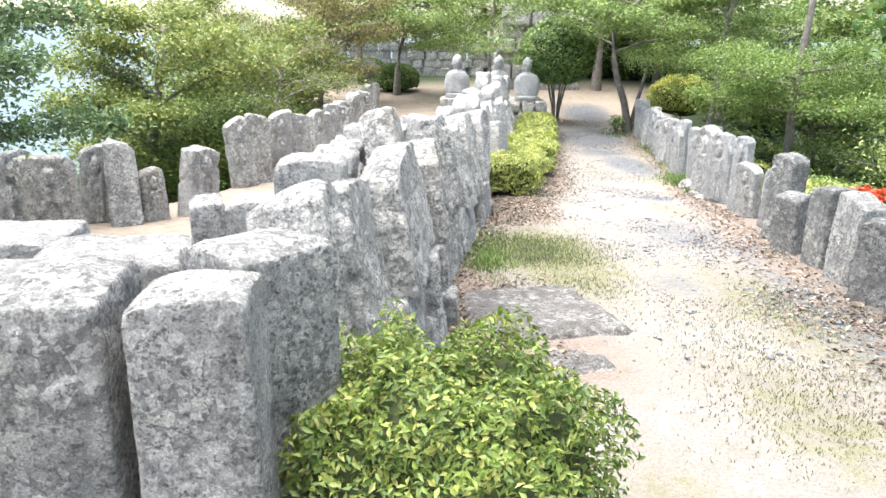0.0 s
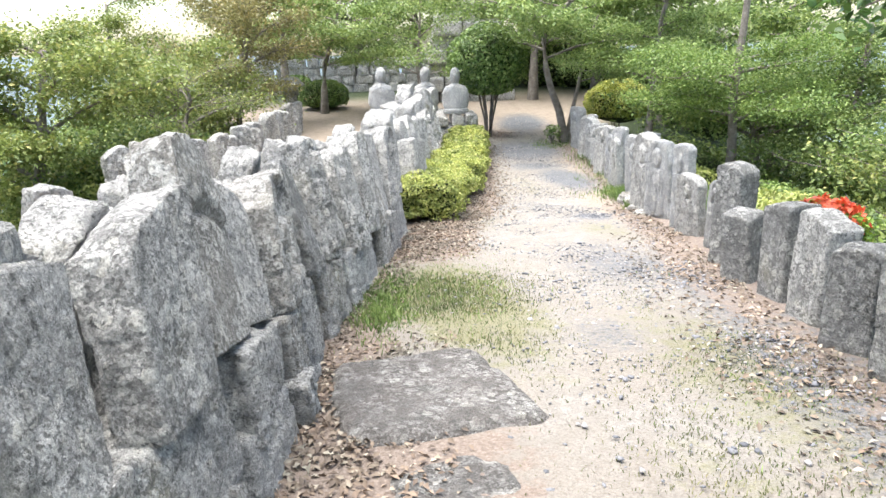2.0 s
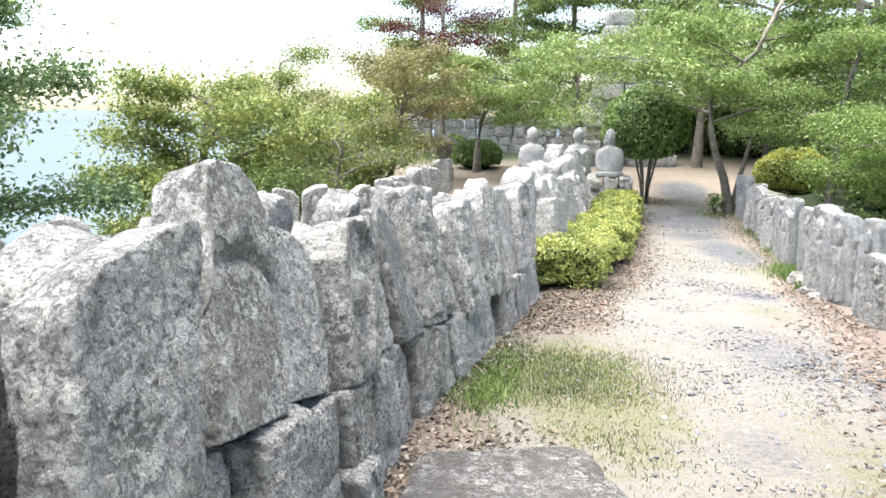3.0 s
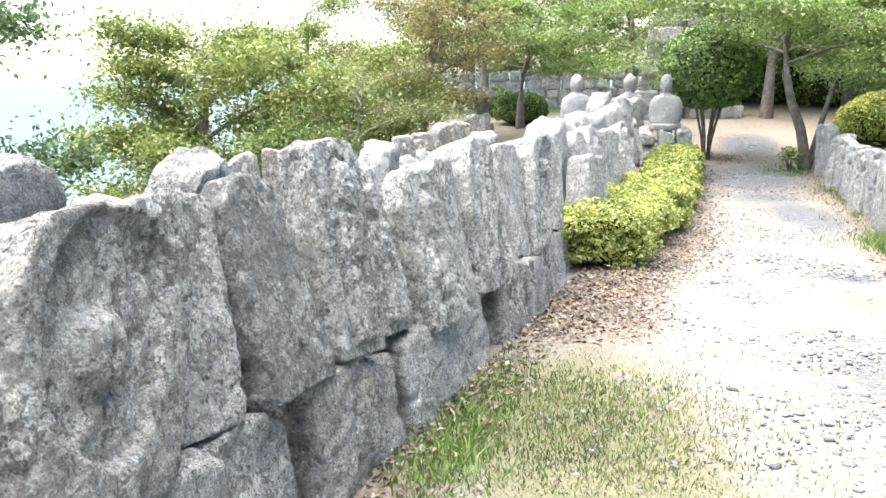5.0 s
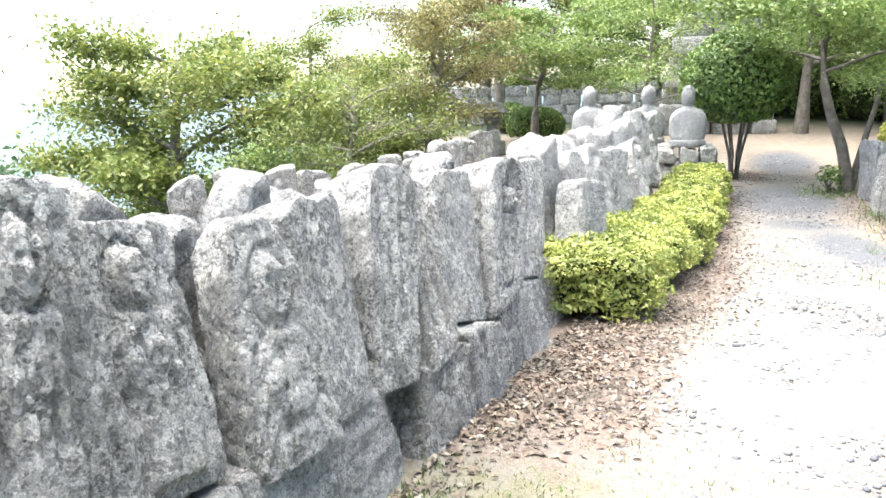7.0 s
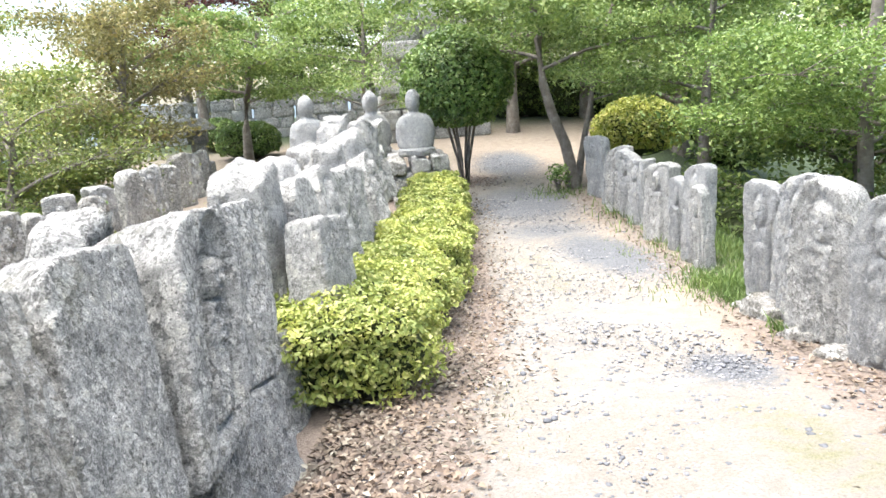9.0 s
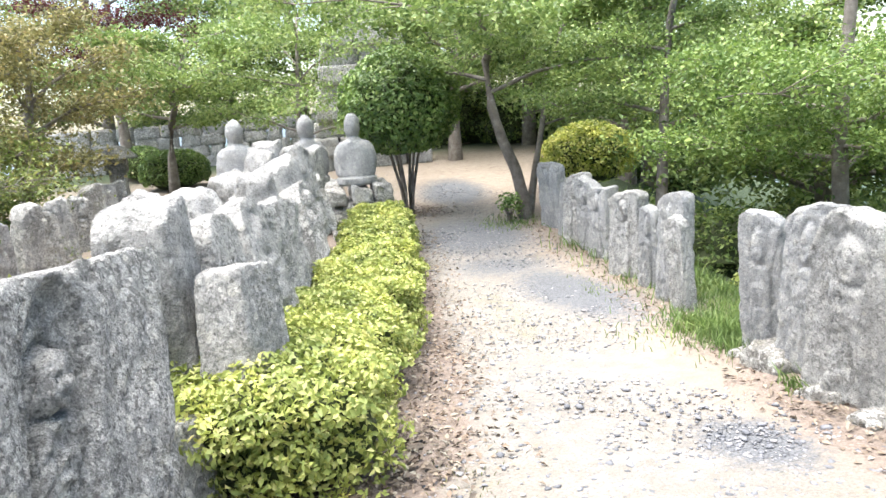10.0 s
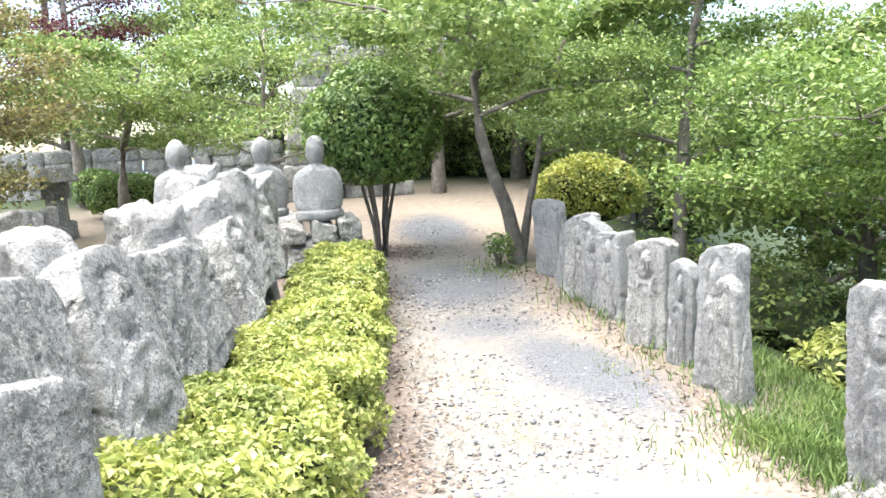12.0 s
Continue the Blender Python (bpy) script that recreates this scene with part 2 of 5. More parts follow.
def plain(name, a, b, scale, rough=0.9):
    n = Nodes(name, rough)
    return n.done(n.ramp(n.noise(scale, 6), (0.3, a), (0.7, b)))


# distance haze is mixed into these base colours, there is no fog
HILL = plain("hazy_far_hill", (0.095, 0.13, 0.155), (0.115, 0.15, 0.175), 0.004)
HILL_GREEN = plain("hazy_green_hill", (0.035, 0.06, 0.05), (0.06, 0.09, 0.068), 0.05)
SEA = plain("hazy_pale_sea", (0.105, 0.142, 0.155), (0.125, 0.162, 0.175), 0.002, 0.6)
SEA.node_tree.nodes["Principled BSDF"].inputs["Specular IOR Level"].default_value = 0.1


# ---- shared builders ----
def lerp_table(table, v):
    return float(np.interp(v, [a for a, _ in table], [b for _, b in table]))


PROFILE = [(-40, 1.5), (-3, 0.0), (0, -0.15), (3, -0.3), (5, -0.42), (7, -0.55), (9, -0.7), (11, -0.93), (13, -1.12),
           (15, -1.17), (17, -1.15), (20, -1.05), (23, -1.0), (30, -0.8), (45, -0.4), (70, -2.0), (300, -40.0), (900, -85.0)]
FACE = [(-6, -0.9), (0, -0.35), (2.5, -0.2), (6.3, 0.05), (8.05, 0.35), (9.5, 0.5), (11.5, 0.75), (13.2, 1.05), (18.8, 1.65)]
RIGHT = [(-6, 2.4), (3, 2.95), (5, 3.15), (7.3, 3.35), (9, 3.65), (12, 4.0), (14, 4.25), (16, 4.5), (18.5, 4.6), (21, 5.2), (25, 6.8), (40, 12)]
OUTER = [(-6, -3.9), (8, -4.1), (9, -3.5), (12, -3.1), (16, -2.4), (20, -2.3), (24, -3.0), (27, -6), (40, -9)]
OUT = {}


def smooth(a, b, v):
    s = np.clip((v - a) / (b - a), 0, 1)
    return s * s * (3 - 2 * s)


def ground_z(x, y):
    """The height of the ground: the path's fall, and the slopes that drop away on both its sides."""
    x, y = np.asarray(x, float), np.asarray(y, float)
    z = np.interp(y, [a for a, _ in PROFILE], [b for _, b in PROFILE])
    r = np.interp(y, [a for a, _ in RIGHT], [b for _, b in RIGHT]) + 0.7
    l = np.interp(y, [a for a, _ in OUTER], [b for _, b in OUTER]) - 0.6
    dr, dl = np.maximum(x - r, 0), np.maximum(l - x, 0)
    near = np.maximum(np.clip((60 - y) / 30, 0, 1), np.clip((x - 14) / 10, 0, 1))
    z = z - np.minimum(0.42 * dr, 3.2 + 0.3 * dr) * near - np.minimum(0.6 * dl, 6 + 0.28 * dl)
    return np.maximum(z, -95.0)


def gz(x, y):
    return float(ground_z(x, y))


def mesh_object(name, verts, faces, material, parent=None, shade=True):
    me = bpy.data.meshes.new(name)
    me.from_pydata(verts, [], faces)
    me.materials.append(material)
    if shade:
        me.shade_smooth()
    ob = new(name, me)
    if parent:
        ob.parent = parent
    return ob


def part(name, bm, material, parent, label=""):
    me = bpy.data.meshes.new(name)
    bm.to_mesh(me)
    bm.free()
    me.materials.append(material)
    ob = new(name, me)
    ob.parent = parent
    return tagged(ob, label)


def tri_mesh(name, verts, tris, material, parent=None, shade=False):
    """A mesh of many triangles out of numpy arrays."""
    me = bpy.data.meshes.new(name)
    me.vertices.add(len(verts))
    me.vertices.foreach_set("co", np.ascontiguousarray(verts, dtype=np.float32).ravel())
    me.loops.add(len(tris) * 3)
    me.loops.foreach_set("vertex_index", np.ascontiguousarray(tris, dtype=np.int32).ravel())
    me.polygons.add(len(tris))
    me.polygons.foreach_set("loop_start", np.arange(0, len(tris) * 3, 3, dtype=np.int32))
    me.update(calc_edges=True)
    me.materials.append(material)
    if shade:
        me.shade_smooth()
    ob = new(name, me)
    if parent:
        ob.parent = parent
    return ob


def unit(v):
    return v / np.maximum(np.linalg.norm(v, axis=-1, keepdims=True), 1e-9)


def leaves(name, places, facing, size, material, parent, rng, wide=0.55, fold=0.25, spread=0.9):
    """Many small folded leaves: each one two triangles on either side of its midrib."""
    n = len(places)
    nrm = unit(facing + spread * rng.normal(size=(n, 3)))
    side = unit(np.cross(nrm, rng.normal(size=(n, 3))))
    along = np.cross(side, nrm)
    s = (size * rng.uniform(0.65, 1.3, n))[:, None]
    a = places - along * s * 0.5
    b = places + along * s * 0.5 - nrm * s * 0.12
    l = places + side * s * wide * 0.5 + nrm * s * fold * 0.4
    r = places - side * s * wide * 0.5 + nrm * s * fold * 0.4
    verts = np.stack([a, l, b, r], 1).reshape(-1, 3)
    i = np.arange(n)[:, None] * 4
    tris = np.concatenate([i + [0, 3, 2], i + [0, 2, 1]], 1).reshape(-1, 3)
    return tri_mesh(name, verts, tris, material, parent)


def tube(verts, faces, pts, radii, n=8):
    """Adds a tapered round limb along pts to the lists."""
    pts = [Vector(p) for p in pts]
    first = len(verts)
    for i, p in enumerate(pts):
        d = (pts[min(i + 1, len(pts) - 1)] - pts[max(i - 1, 0)]).normalized()
        s = d.orthogonal().normalized() if abs(d.z) > 0.99 else d.cross(Vector((0, 0, 1))).normalized()
        u = s.cross(d)
        for k in range(n):
            a = 2 * math.pi * k / n
            r = radii[i] * (1 + 0.12 * math.sin(3 * a + i))
            verts.append(p + s * (r * math.cos(a)) + u * (r * math.sin(a)))
    for i in range(len(pts) - 1):
        for k in range(n):
            a, b = first + i * n + k, first + i * n + (k + 1) % n
            faces.append((a, b, b + n, a + n))
    faces.append([first + (len(pts) - 1) * n + k for k in range(n)])


def thing(name, label, category, group="", at=(0, 0, 0)):
    e = tagged(new(name), label, category, group)
    e.location = at
    return e


# ---- stones ----
def relief(u, v, kind):
    """A worn carved figure in low relief on a stone's face: u across from -1 to 1, v up from 0 to 1."""
    if not kind:
        return 0.0
    def edge(a, b, t):
        s = min(1.0, max(0.0, (t - a) / (b - a)))
        return s * s * (3 - 2 * s)

    out = 0.0
    for what, cu, cv, scale in kind:
        x, y = (u - cu) / scale, (v - cv) / scale
        if what == "folds":
            out += scale * (0.2 * math.sin(7 * x + 4 * y + 2 * math.sin(5 * y)) + 0.16 * math.sin(16 * x - 7 * y)) * edge(0.0, 0.15, v) * edge(1.0, 0.85, v)
            continue
        if what == "neck":
            out += -0.9 * math.exp(-((y - 0.02 * x) / 0.03) ** 2) + 0.8 * edge(0.0, 0.12, y) - 0.3 * math.exp(-((x + 0.3) / 0.12) ** 2) * edge(-0.05, -0.2, y)
            continue
        if what == "niche":
            r = math.hypot(x / 0.5, max(0.0, y - 0.16) / 0.26)
            out += -0.8 * edge(1.1, 0.9, r) * edge(-0.5, -0.4, y)
            continue
        if what == "disc":
            r = math.hypot(x / 0.72, (y + 0.02) / 0.4)
            h = math.hypot((x + 0.08) / 0.26, (y + 0.06) / 0.15)
            out += -0.9 * edge(1.04, 0.95, r) + 1.2 * edge(1.1, 0.6, h) + 0.55 * edge(1.05, 0.85, math.hypot(x / 0.55, (y + 0.42) / 0.22))
            continue
        if what == "head":
            h = math.hypot(x / 0.42, (y - 0.1) / 0.16)
            brow = -0.5 * math.exp(-(((abs(x) - 0.17) / 0.12) ** 2 + ((y - 0.13) / 0.02) ** 2)) - 0.35 * math.exp(-((x / 0.14) ** 2 + ((y - 0.01) / 0.014) ** 2))
            out += 1.0 * edge(1.15, 0.75, h) + brow - 0.5 * math.exp(-((h - 1.3) / 0.12) ** 2) + 0.7 * edge(1.1, 0.8, math.hypot(x / 0.75, (y + 0.3) / 0.24)) + 0.12 * math.sin(40 * y + 6 * x * x) * edge(-0.05, -0.12, y)
            continue
        e = math.hypot(x / 0.3, (y - 0.28) / 0.115)
        head = edge(1.12, 0.82, e) * (0.75 + 0.35 * math.sqrt(max(0.0, 1 - e * e)))
        eyes = -0.3 * math.exp(-(((abs(x) - 0.11) / 0.07) ** 2 + ((y - 0.292) / 0.012) ** 2)) - 0.25 * math.exp(-((x / 0.09) ** 2 + ((y - 0.222) / 0.01) ** 2))
        nose = 0.25 * math.exp(-((x / 0.045) ** 2 + ((y - 0.262) / 0.03) ** 2))
        half = 0.5 - 0.9 * max(0.0, y - 0.04) - 0.25 * max(0.0, 0.12 - abs(y + 0.16))
        body = edge(1.08, 0.88, abs(x) / half) * edge(0.17, 0.13, y) * edge(-0.5, -0.46, y)
        hem = 0.1 * edge(-0.2, -0.26, y) * body
        grasp = 0.32 * edge(1.15, 0.7, math.hypot(x / 0.2, (y + 0.02) / 0.055))
        arms = 0.25 * math.exp(-(((abs(x) - 0.3 - 0.5 * (y + 0.02)) / 0.09) ** 2)) * edge(-0.12, -0.06, y) * body
        folds = 0.1 * math.sin(60 * (y + 0.35 * x * x)) * body * edge(-0.12, -0.05, y) + 0.12 * math.sin(26 * x) * body * edge(-0.05, -0.14, y)
        halo = -0.35 * math.exp(-((e - 1.32) / 0.14) ** 2) * (1 if y > 0.15 else 0)
        cut = -0.3 * math.exp(-((abs(x) - half - 0.08) / 0.06) ** 2) * edge(0.15, 0.1, y) * edge(-0.5, -0.44, y)
        out += head + eyes + nose + 0.55 * body + hem + grasp + arms + folds + halo + cut
    return out


def stone_mesh(name, w, d, h, seed, shear=0.0, taper=0.9, round_top=0.25, tilt_top=0.0, square=4.0, rough=1.0, kind=(), depth=0.05, around=40, rows=26, skew=0.0, tilt_foot=0.0):
    """A rough upright stone with worn corners: its foot stands at z = 0, its face looks along +x, and w runs along y."""
    verts, faces = [], []
    off = Vector((seed * 7.31, seed * 3.17, seed * 1.71))

    def crown(x, y, uy, v):
        """The height of the top over a place, at the share v of the way up."""
        z = v * h * (1 - 0.5 * round_top * abs(uy + skew) ** 3.5 + tilt_top * uy) + (1 - v) * tilt_foot * uy
        step = noise.noise(Vector((x * 5, y * 5, 0)) + off * 2) * 0.035 + noise.noise(Vector((x * 14, y * 14, 3)) + off) * 0.012
        return z + (step + min(0.0, noise.noise(Vector((x * 2, y * 5, 5)) + off) + 0.05) * 0.1) * v ** 3 * rough

    for j in range(rows + 1):
        v = j / rows
        # the last rows draw in to a rounded shoulder
        k = max(0.0, (v - 0.95) / 0.05)
        shrink = 1.0 - 0.03 * k * k
        foot = 1.0 - 0.05 * max(0, 0.06 - v) / 0.06
        scale = (1 + (taper - 1) * v) * shrink * foot
        for i in range(around):
            a = 2 * math.pi * i / around
            a -= 0.55 * math.sin(a) if kind else 0.0
            c, s = math.cos(a), math.sin(a)
            q = (abs(c) ** square + abs(s) ** square) ** (-1 / square)
            uy, ux = s * q, c * q
            y = uy * w / 2 * scale
            x = ux * d / 2 * scale
            p = Vector((x, y, crown(x, y, uy, v)))
            n = Vector((c, s, 0))
            big = noise.noise(p * 2.6 + off) * 0.02 + noise.noise(p * 6 + off) * 0.008
            chip = min(0.0, noise.noise(p * 4.2 + off * 3) + 0.16) * 0.045
            spall = -0.01 * max(0.0, 1 - abs(noise.noise(p * 5 + off * 4)) * 9) - 0.006 * max(0.0, 1 - abs(noise.noise(p * 15 + off * 2)) * 5)
            fine = noise.noise(p * 15 + off) * 0.012 + noise.noise(p * 34 + off) * 0.009
            seam = -0.035 * max(0.0, 1 - abs(noise.noise(Vector((p.x * 2.5, p.y * 5, p.z * 1.3)) + off)) * 16)
            flute = 0.014 * noise.noise(Vector((p.x * 4, p.y * 13, p.z * 1.6)) + off * 5) + 0.008 * noise.noise(Vector((p.x * 8, p.y * 24, p.z * 4)) + off)
            f = (big + chip + spall + fine + seam + flute) * rough * min(1.0, 0.4 + w)
            p += n * f
            if kind and ux > 0.4:
                p.x += depth * relief(uy, v, kind) * min(1, (ux - 0.4) * 4)
            p.y += shear * v * h
            verts.append(p)
    for j in range(rows):
        for i in range(around):
            a, b = j * around + i, j * around + (i + 1) % around
            faces.append((a, b, b + around, a + around))
    # the top: rings drawing in to the middle
    last = rows * around
    mid = sum((verts[last + i] for i in range(around)), Vector()) / around
    rings = 6
    prev = last
    for r in range(1, rings):
        t = r / rings
        start = len(verts)
        for i in range(around):
            rim = verts[last + i]
            p = rim.lerp(mid, t)
            uy = max(-1.0, min(1.0, (p.y - shear * h) / (w / 2 * taper)))
            inner = crown(p.x, p.y - shear * h, uy, 1.0) + 0.012 + noise.noise(p * 11 + off) * 0.02 * rough
            p.z = rim.z + (inner - rim.z) * min(1.0, t * 3)
            verts.append(p)
        for i in range(around):
            a, b = prev + i, prev + (i + 1) % around
            faces.append((a, b, start + (i + 1) % around, start + i))
        prev = start
    verts.append(Vector((mid.x, mid.y, sum(verts[prev + i].z for i in range(around)) / around)))
    for i in range(around):
        faces.append((prev + i, prev + (i + 1) % around, len(verts) - 1))
    faces.append([around - 1 - i for i in range(around)])
    me = bpy.data.meshes.new(name)
    me.from_pydata(verts, [], faces)
    me.shade_smooth()
    return me


def stone(name, label, category, group, at, material, face=0.0, back=0.0, sink=0.04, **shape):
    """One stone as a thing. face: degrees that its front is turned from +x; back: degrees that it leans away from its front."""
    me = stone_mesh(name, **shape)
    me.materials.append(material)
    ob = tagged(new(name, me), label, category, group)
    x, y, z = at
    ob.matrix_world = Matrix.Translation((x, y, z - sink)) @ pose(0, 0, 0, 0, -back, face)
    return ob


def wall_face(y):
    return lerp_table(FACE, y)


def wall_turn(y):
    """Degrees by which the wall's front is turned from +x."""
    return -math.degrees(math.atan2(wall_face(y + 0.4) - wall_face(y - 0.4), 0.8))


# ---- the ground, one sheet to the horizon ----
def steps(near_a, near_b, fine, far, growth=1.35):
    out = list(np.arange(near_a, near_b + 1e-6, fine))
    for sign in (1, -1):
        v, s = (near_b, fine) if sign > 0 else (near_a, fine)
        while abs(v) < far:
            s *= growth
            v += sign * s
            out.append(v)
    return np.array(sorted(out))


def build_ground():
    xs, ys = steps(-4.5, 7.0, 0.11, 4000), steps(0.0, 28.0, 0.12, 4500)
    X, Y = np.meshgrid(xs, ys)
    Z = ground_z(X, Y)
    face = np.interp(Y, [a for a, _ in FACE], [b for _, b in FACE])
    right = np.interp(Y, [a for a, _ in RIGHT], [b for _, b in RIGHT])
    outer = np.interp(Y, [a for a, _ in OUTER], [b for _, b in OUTER])
    inner = (X > face) & (X < right)
    nearby = (np.abs(X) < 9) & (Y > -4) & (Y < 32)
    bumps = np.zeros_like(Z)
    for i, j in zip(*np.nonzero(nearby)):
        p = Vector((X[i, j], Y[i, j], 0))
        bumps[i, j] = 0.03 * noise.noise(p * 0.9) + 0.012 * noise.noise(p * 3.1)
    Z = Z + bumps
    # worn zones: turf along the edges, dry leaves at the walls, blue-grey grit further along, scrub outside
    def blob(cx, cy, rx, ry, a=0.0):
        u = (X - cx) * math.cos(a) + (Y - cy) * math.sin(a)
        v = -(X - cx) * math.sin(a) + (Y - cy) * math.cos(a)
        return np.clip(1.25 - np.hypot(u / rx, v / ry), 0, 1)
    grass = np.maximum.reduce([blob(0.95, 7.0, 0.75, 2.0, 0.2), 0.6 * blob(2.5, 5.2, 0.75, 2.2, 0.1), blob(0.9, 1.6, 0.5, 1.6), 0.6 * blob(1.9, 3.4, 0.5, 1.4),
                               blob(4.9, 13.2, 1.0, 1.1), 0.45 * blob(2.9, 14.6, 0.35, 2.0), blob(1.75, 12.4, 0.3, 2.0) * 0.6, 0.55 * blob(3.0, 9.8, 0.5, 1.4)])
    litter = np.maximum.reduce([
        smooth(0.75, 0.1, X - face) * (X > face - 0.5) * (1 - smooth(6.0, 6.8, Y) * (1 - smooth(7.8, 9.0, Y))),
        0.9 * smooth(0.75, 0.15, np.abs(X - face - 0.45)) * smooth(7.6, 9.0, Y) * smooth(12.8, 11.6, Y), 0.85 * smooth(0.6, 0.15, np.abs(X - face - 0.75)) * smooth(10.5, 12, Y) * smooth(20.5, 19, Y),
        (0.55 + 0.35 * smooth(5.5, 8, Y)) * smooth(0.8, 0.1, right - X) * smooth(0.5, 0.2, X - right) * (1 - 0.5 * smooth(11, 13, Y)), blob(2.9, 21.2, 0.9, 0.9), 0.9 * blob(0.5, 4.2, 0.8, 1.0)]) * (Y > -3) * (Y < 26)
    gravel = np.maximum.reduce([blob(3.5, 18.5, 1.15, 1.5), blob(3.75, 15.0, 0.6, 1.5, 0.15), blob(4.2, 23.0, 0.9, 2.6, -0.12), blob(3.4, 16.6, 0.9, 0.9) * 0.7,
                                blob(3.2, 11.2, 0.35, 0.5), 0.55 * blob(2.6, 8.0, 0.8, 1.5), 0.5 * blob(1.9, 5.9, 0.4, 0.6), 0.6 * smooth(1.0, 0.3, right - X) * smooth(0.5, 0.2, X - right) * smooth(9.5, 8, Y) * smooth(-4, -2, Y), 0.35 * blob(2.5, 12.5, 1.0, 1.5)])
    wild = np.maximum(smooth(0.25, 1.2, X - right) * (Y < 40), smooth(0.2, 1.4, outer - X))
    wild = np.maximum(wild, smooth(27.5, 34, np.hypot(X - 6.0, Y)) * smooth(26.0, 33.0, Y))
    wild = np.maximum(wild, smooth(4, 10, -Y))
    wild *= 1 - 0.8 * blob(4.9, 13.2, 1.0, 1.1)
    verts = np.stack([X, Y, Z], -1).reshape(-1, 3)
    ny, nx = X.shape
    i = (np.arange(ny - 1)[:, None] * nx + np.arange(nx - 1)).ravel()
    tris = np.concatenate([np.stack([i, i + 1, i + nx + 1], 1), np.stack([i, i + nx + 1, i + nx], 1)])
    ob = tri_mesh("ground", verts, tris, GROUND, shade=True)
    att = ob.data.color_attributes.new("zones", "FLOAT_COLOR", "POINT")
    att.data.foreach_set("color", np.stack([grass, litter, gravel, wild], -1).astype(np.float32).ravel())
    bare = np.clip(smooth(19.5, 22.5, Y) + smooth(0.2, 0.8, face - X) + 0.7 * smooth(0.9, 0.3, right - X) * smooth(10, 12, Y), 0, 1)
    att = ob.data.color_attributes.new("soil", "FLOAT_COLOR", "POINT")
    att.data.foreach_set("color", np.stack([bare, bare, bare, np.ones_like(bare)], -1).astype(np.float32).ravel())
    return tagged(ob, "sandy path ground with turf, dry leaves and grit", "ground", kind="structure")


build_ground()

# ---- the bay and far hills ----
def sheet(name, cx, cy, r, z, material):
    bm = bmesh.new()
    bmesh.ops.create_circle(bm, cap_ends=True, segments=64, radius=r)
    me = bpy.data.meshes.new(name)
    bm.to_mesh(me)
    bm.free()
    me.materials.append(material)
    ob = new(name, me)
    ob.location = (cx, cy, z)
    return ob


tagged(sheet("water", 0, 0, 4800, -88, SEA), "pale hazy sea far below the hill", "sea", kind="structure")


def ridge(name, angle_a, angle_b, dist, low, high, seed, material, label):
    """A far range of hills as a rounded ridge along an arc round the place; angles from +y towards +x."""
    n = 90
    verts, faces = [], []
    for i in range(n + 1):
        f = i / n
        a = radians(angle_a + (angle_b - angle_a) * f)
        edge = min(1.0, 6 * f, 6 * (1 - f))
        top = low + (high - low) * edge * (0.55 + 0.45 * noise.fractal(Vector((f * 5, seed, 0)), 0.9, 2.1, 5))
        for d, z in ((0.82, low), (0.9, low + 0.45 * (top - low)), (1.0, top), (1.15, low)):
            verts.append((math.sin(a) * dist * d, math.cos(a) * dist * d, z))
    for i in range(n):
        for k in range(3):
            a = i * 4 + k
            faces.append((a, a + 1, a + 5, a + 4))
    ob = mesh_object(name, verts, faces, material)
    return tagged(ob, label, "hill", kind="structure")


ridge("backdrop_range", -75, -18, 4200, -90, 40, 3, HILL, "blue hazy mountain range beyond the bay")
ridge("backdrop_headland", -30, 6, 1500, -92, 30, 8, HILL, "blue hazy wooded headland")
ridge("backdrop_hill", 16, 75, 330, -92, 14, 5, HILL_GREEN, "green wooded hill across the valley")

# ---- the double-faced wall: base blocks, leaning carved slabs, back slabs ----
FIG = (("figure", 0.0, 0.52, 0.95), ("folds", 0.0, 0.5, 0.6))
NICHE = (("niche", 0.2, 0.55, 1.0), ("figure", 0.2, 0.5, 0.75))
NECK = (("neck", 0.0, 0.62, 1.0),)
POST_FIGURE = (("figure", 0.0, 0.52, 0.95),)
HEAD = (("head", 0.05, 0.62, 0.85),)
DISC = (("disc", -0.05, 0.6, 1.0),)
FOLDS = (("folds", 0.0, 0.5, 1.0),)
PAIR = (("figure", -0.45, 0.5, 0.7), ("figure", 0.42, 0.5, 0.7))
WALL_SLAB = ("grey lichened granite slab with worn carving, leaning on the wall", "carved stone", "slabs of the wall")
BASE_BLOCK = ("rough grey granite block at the wall's foot", "stone block", "base blocks of the wall")
SEEDS = itertools.count(1)


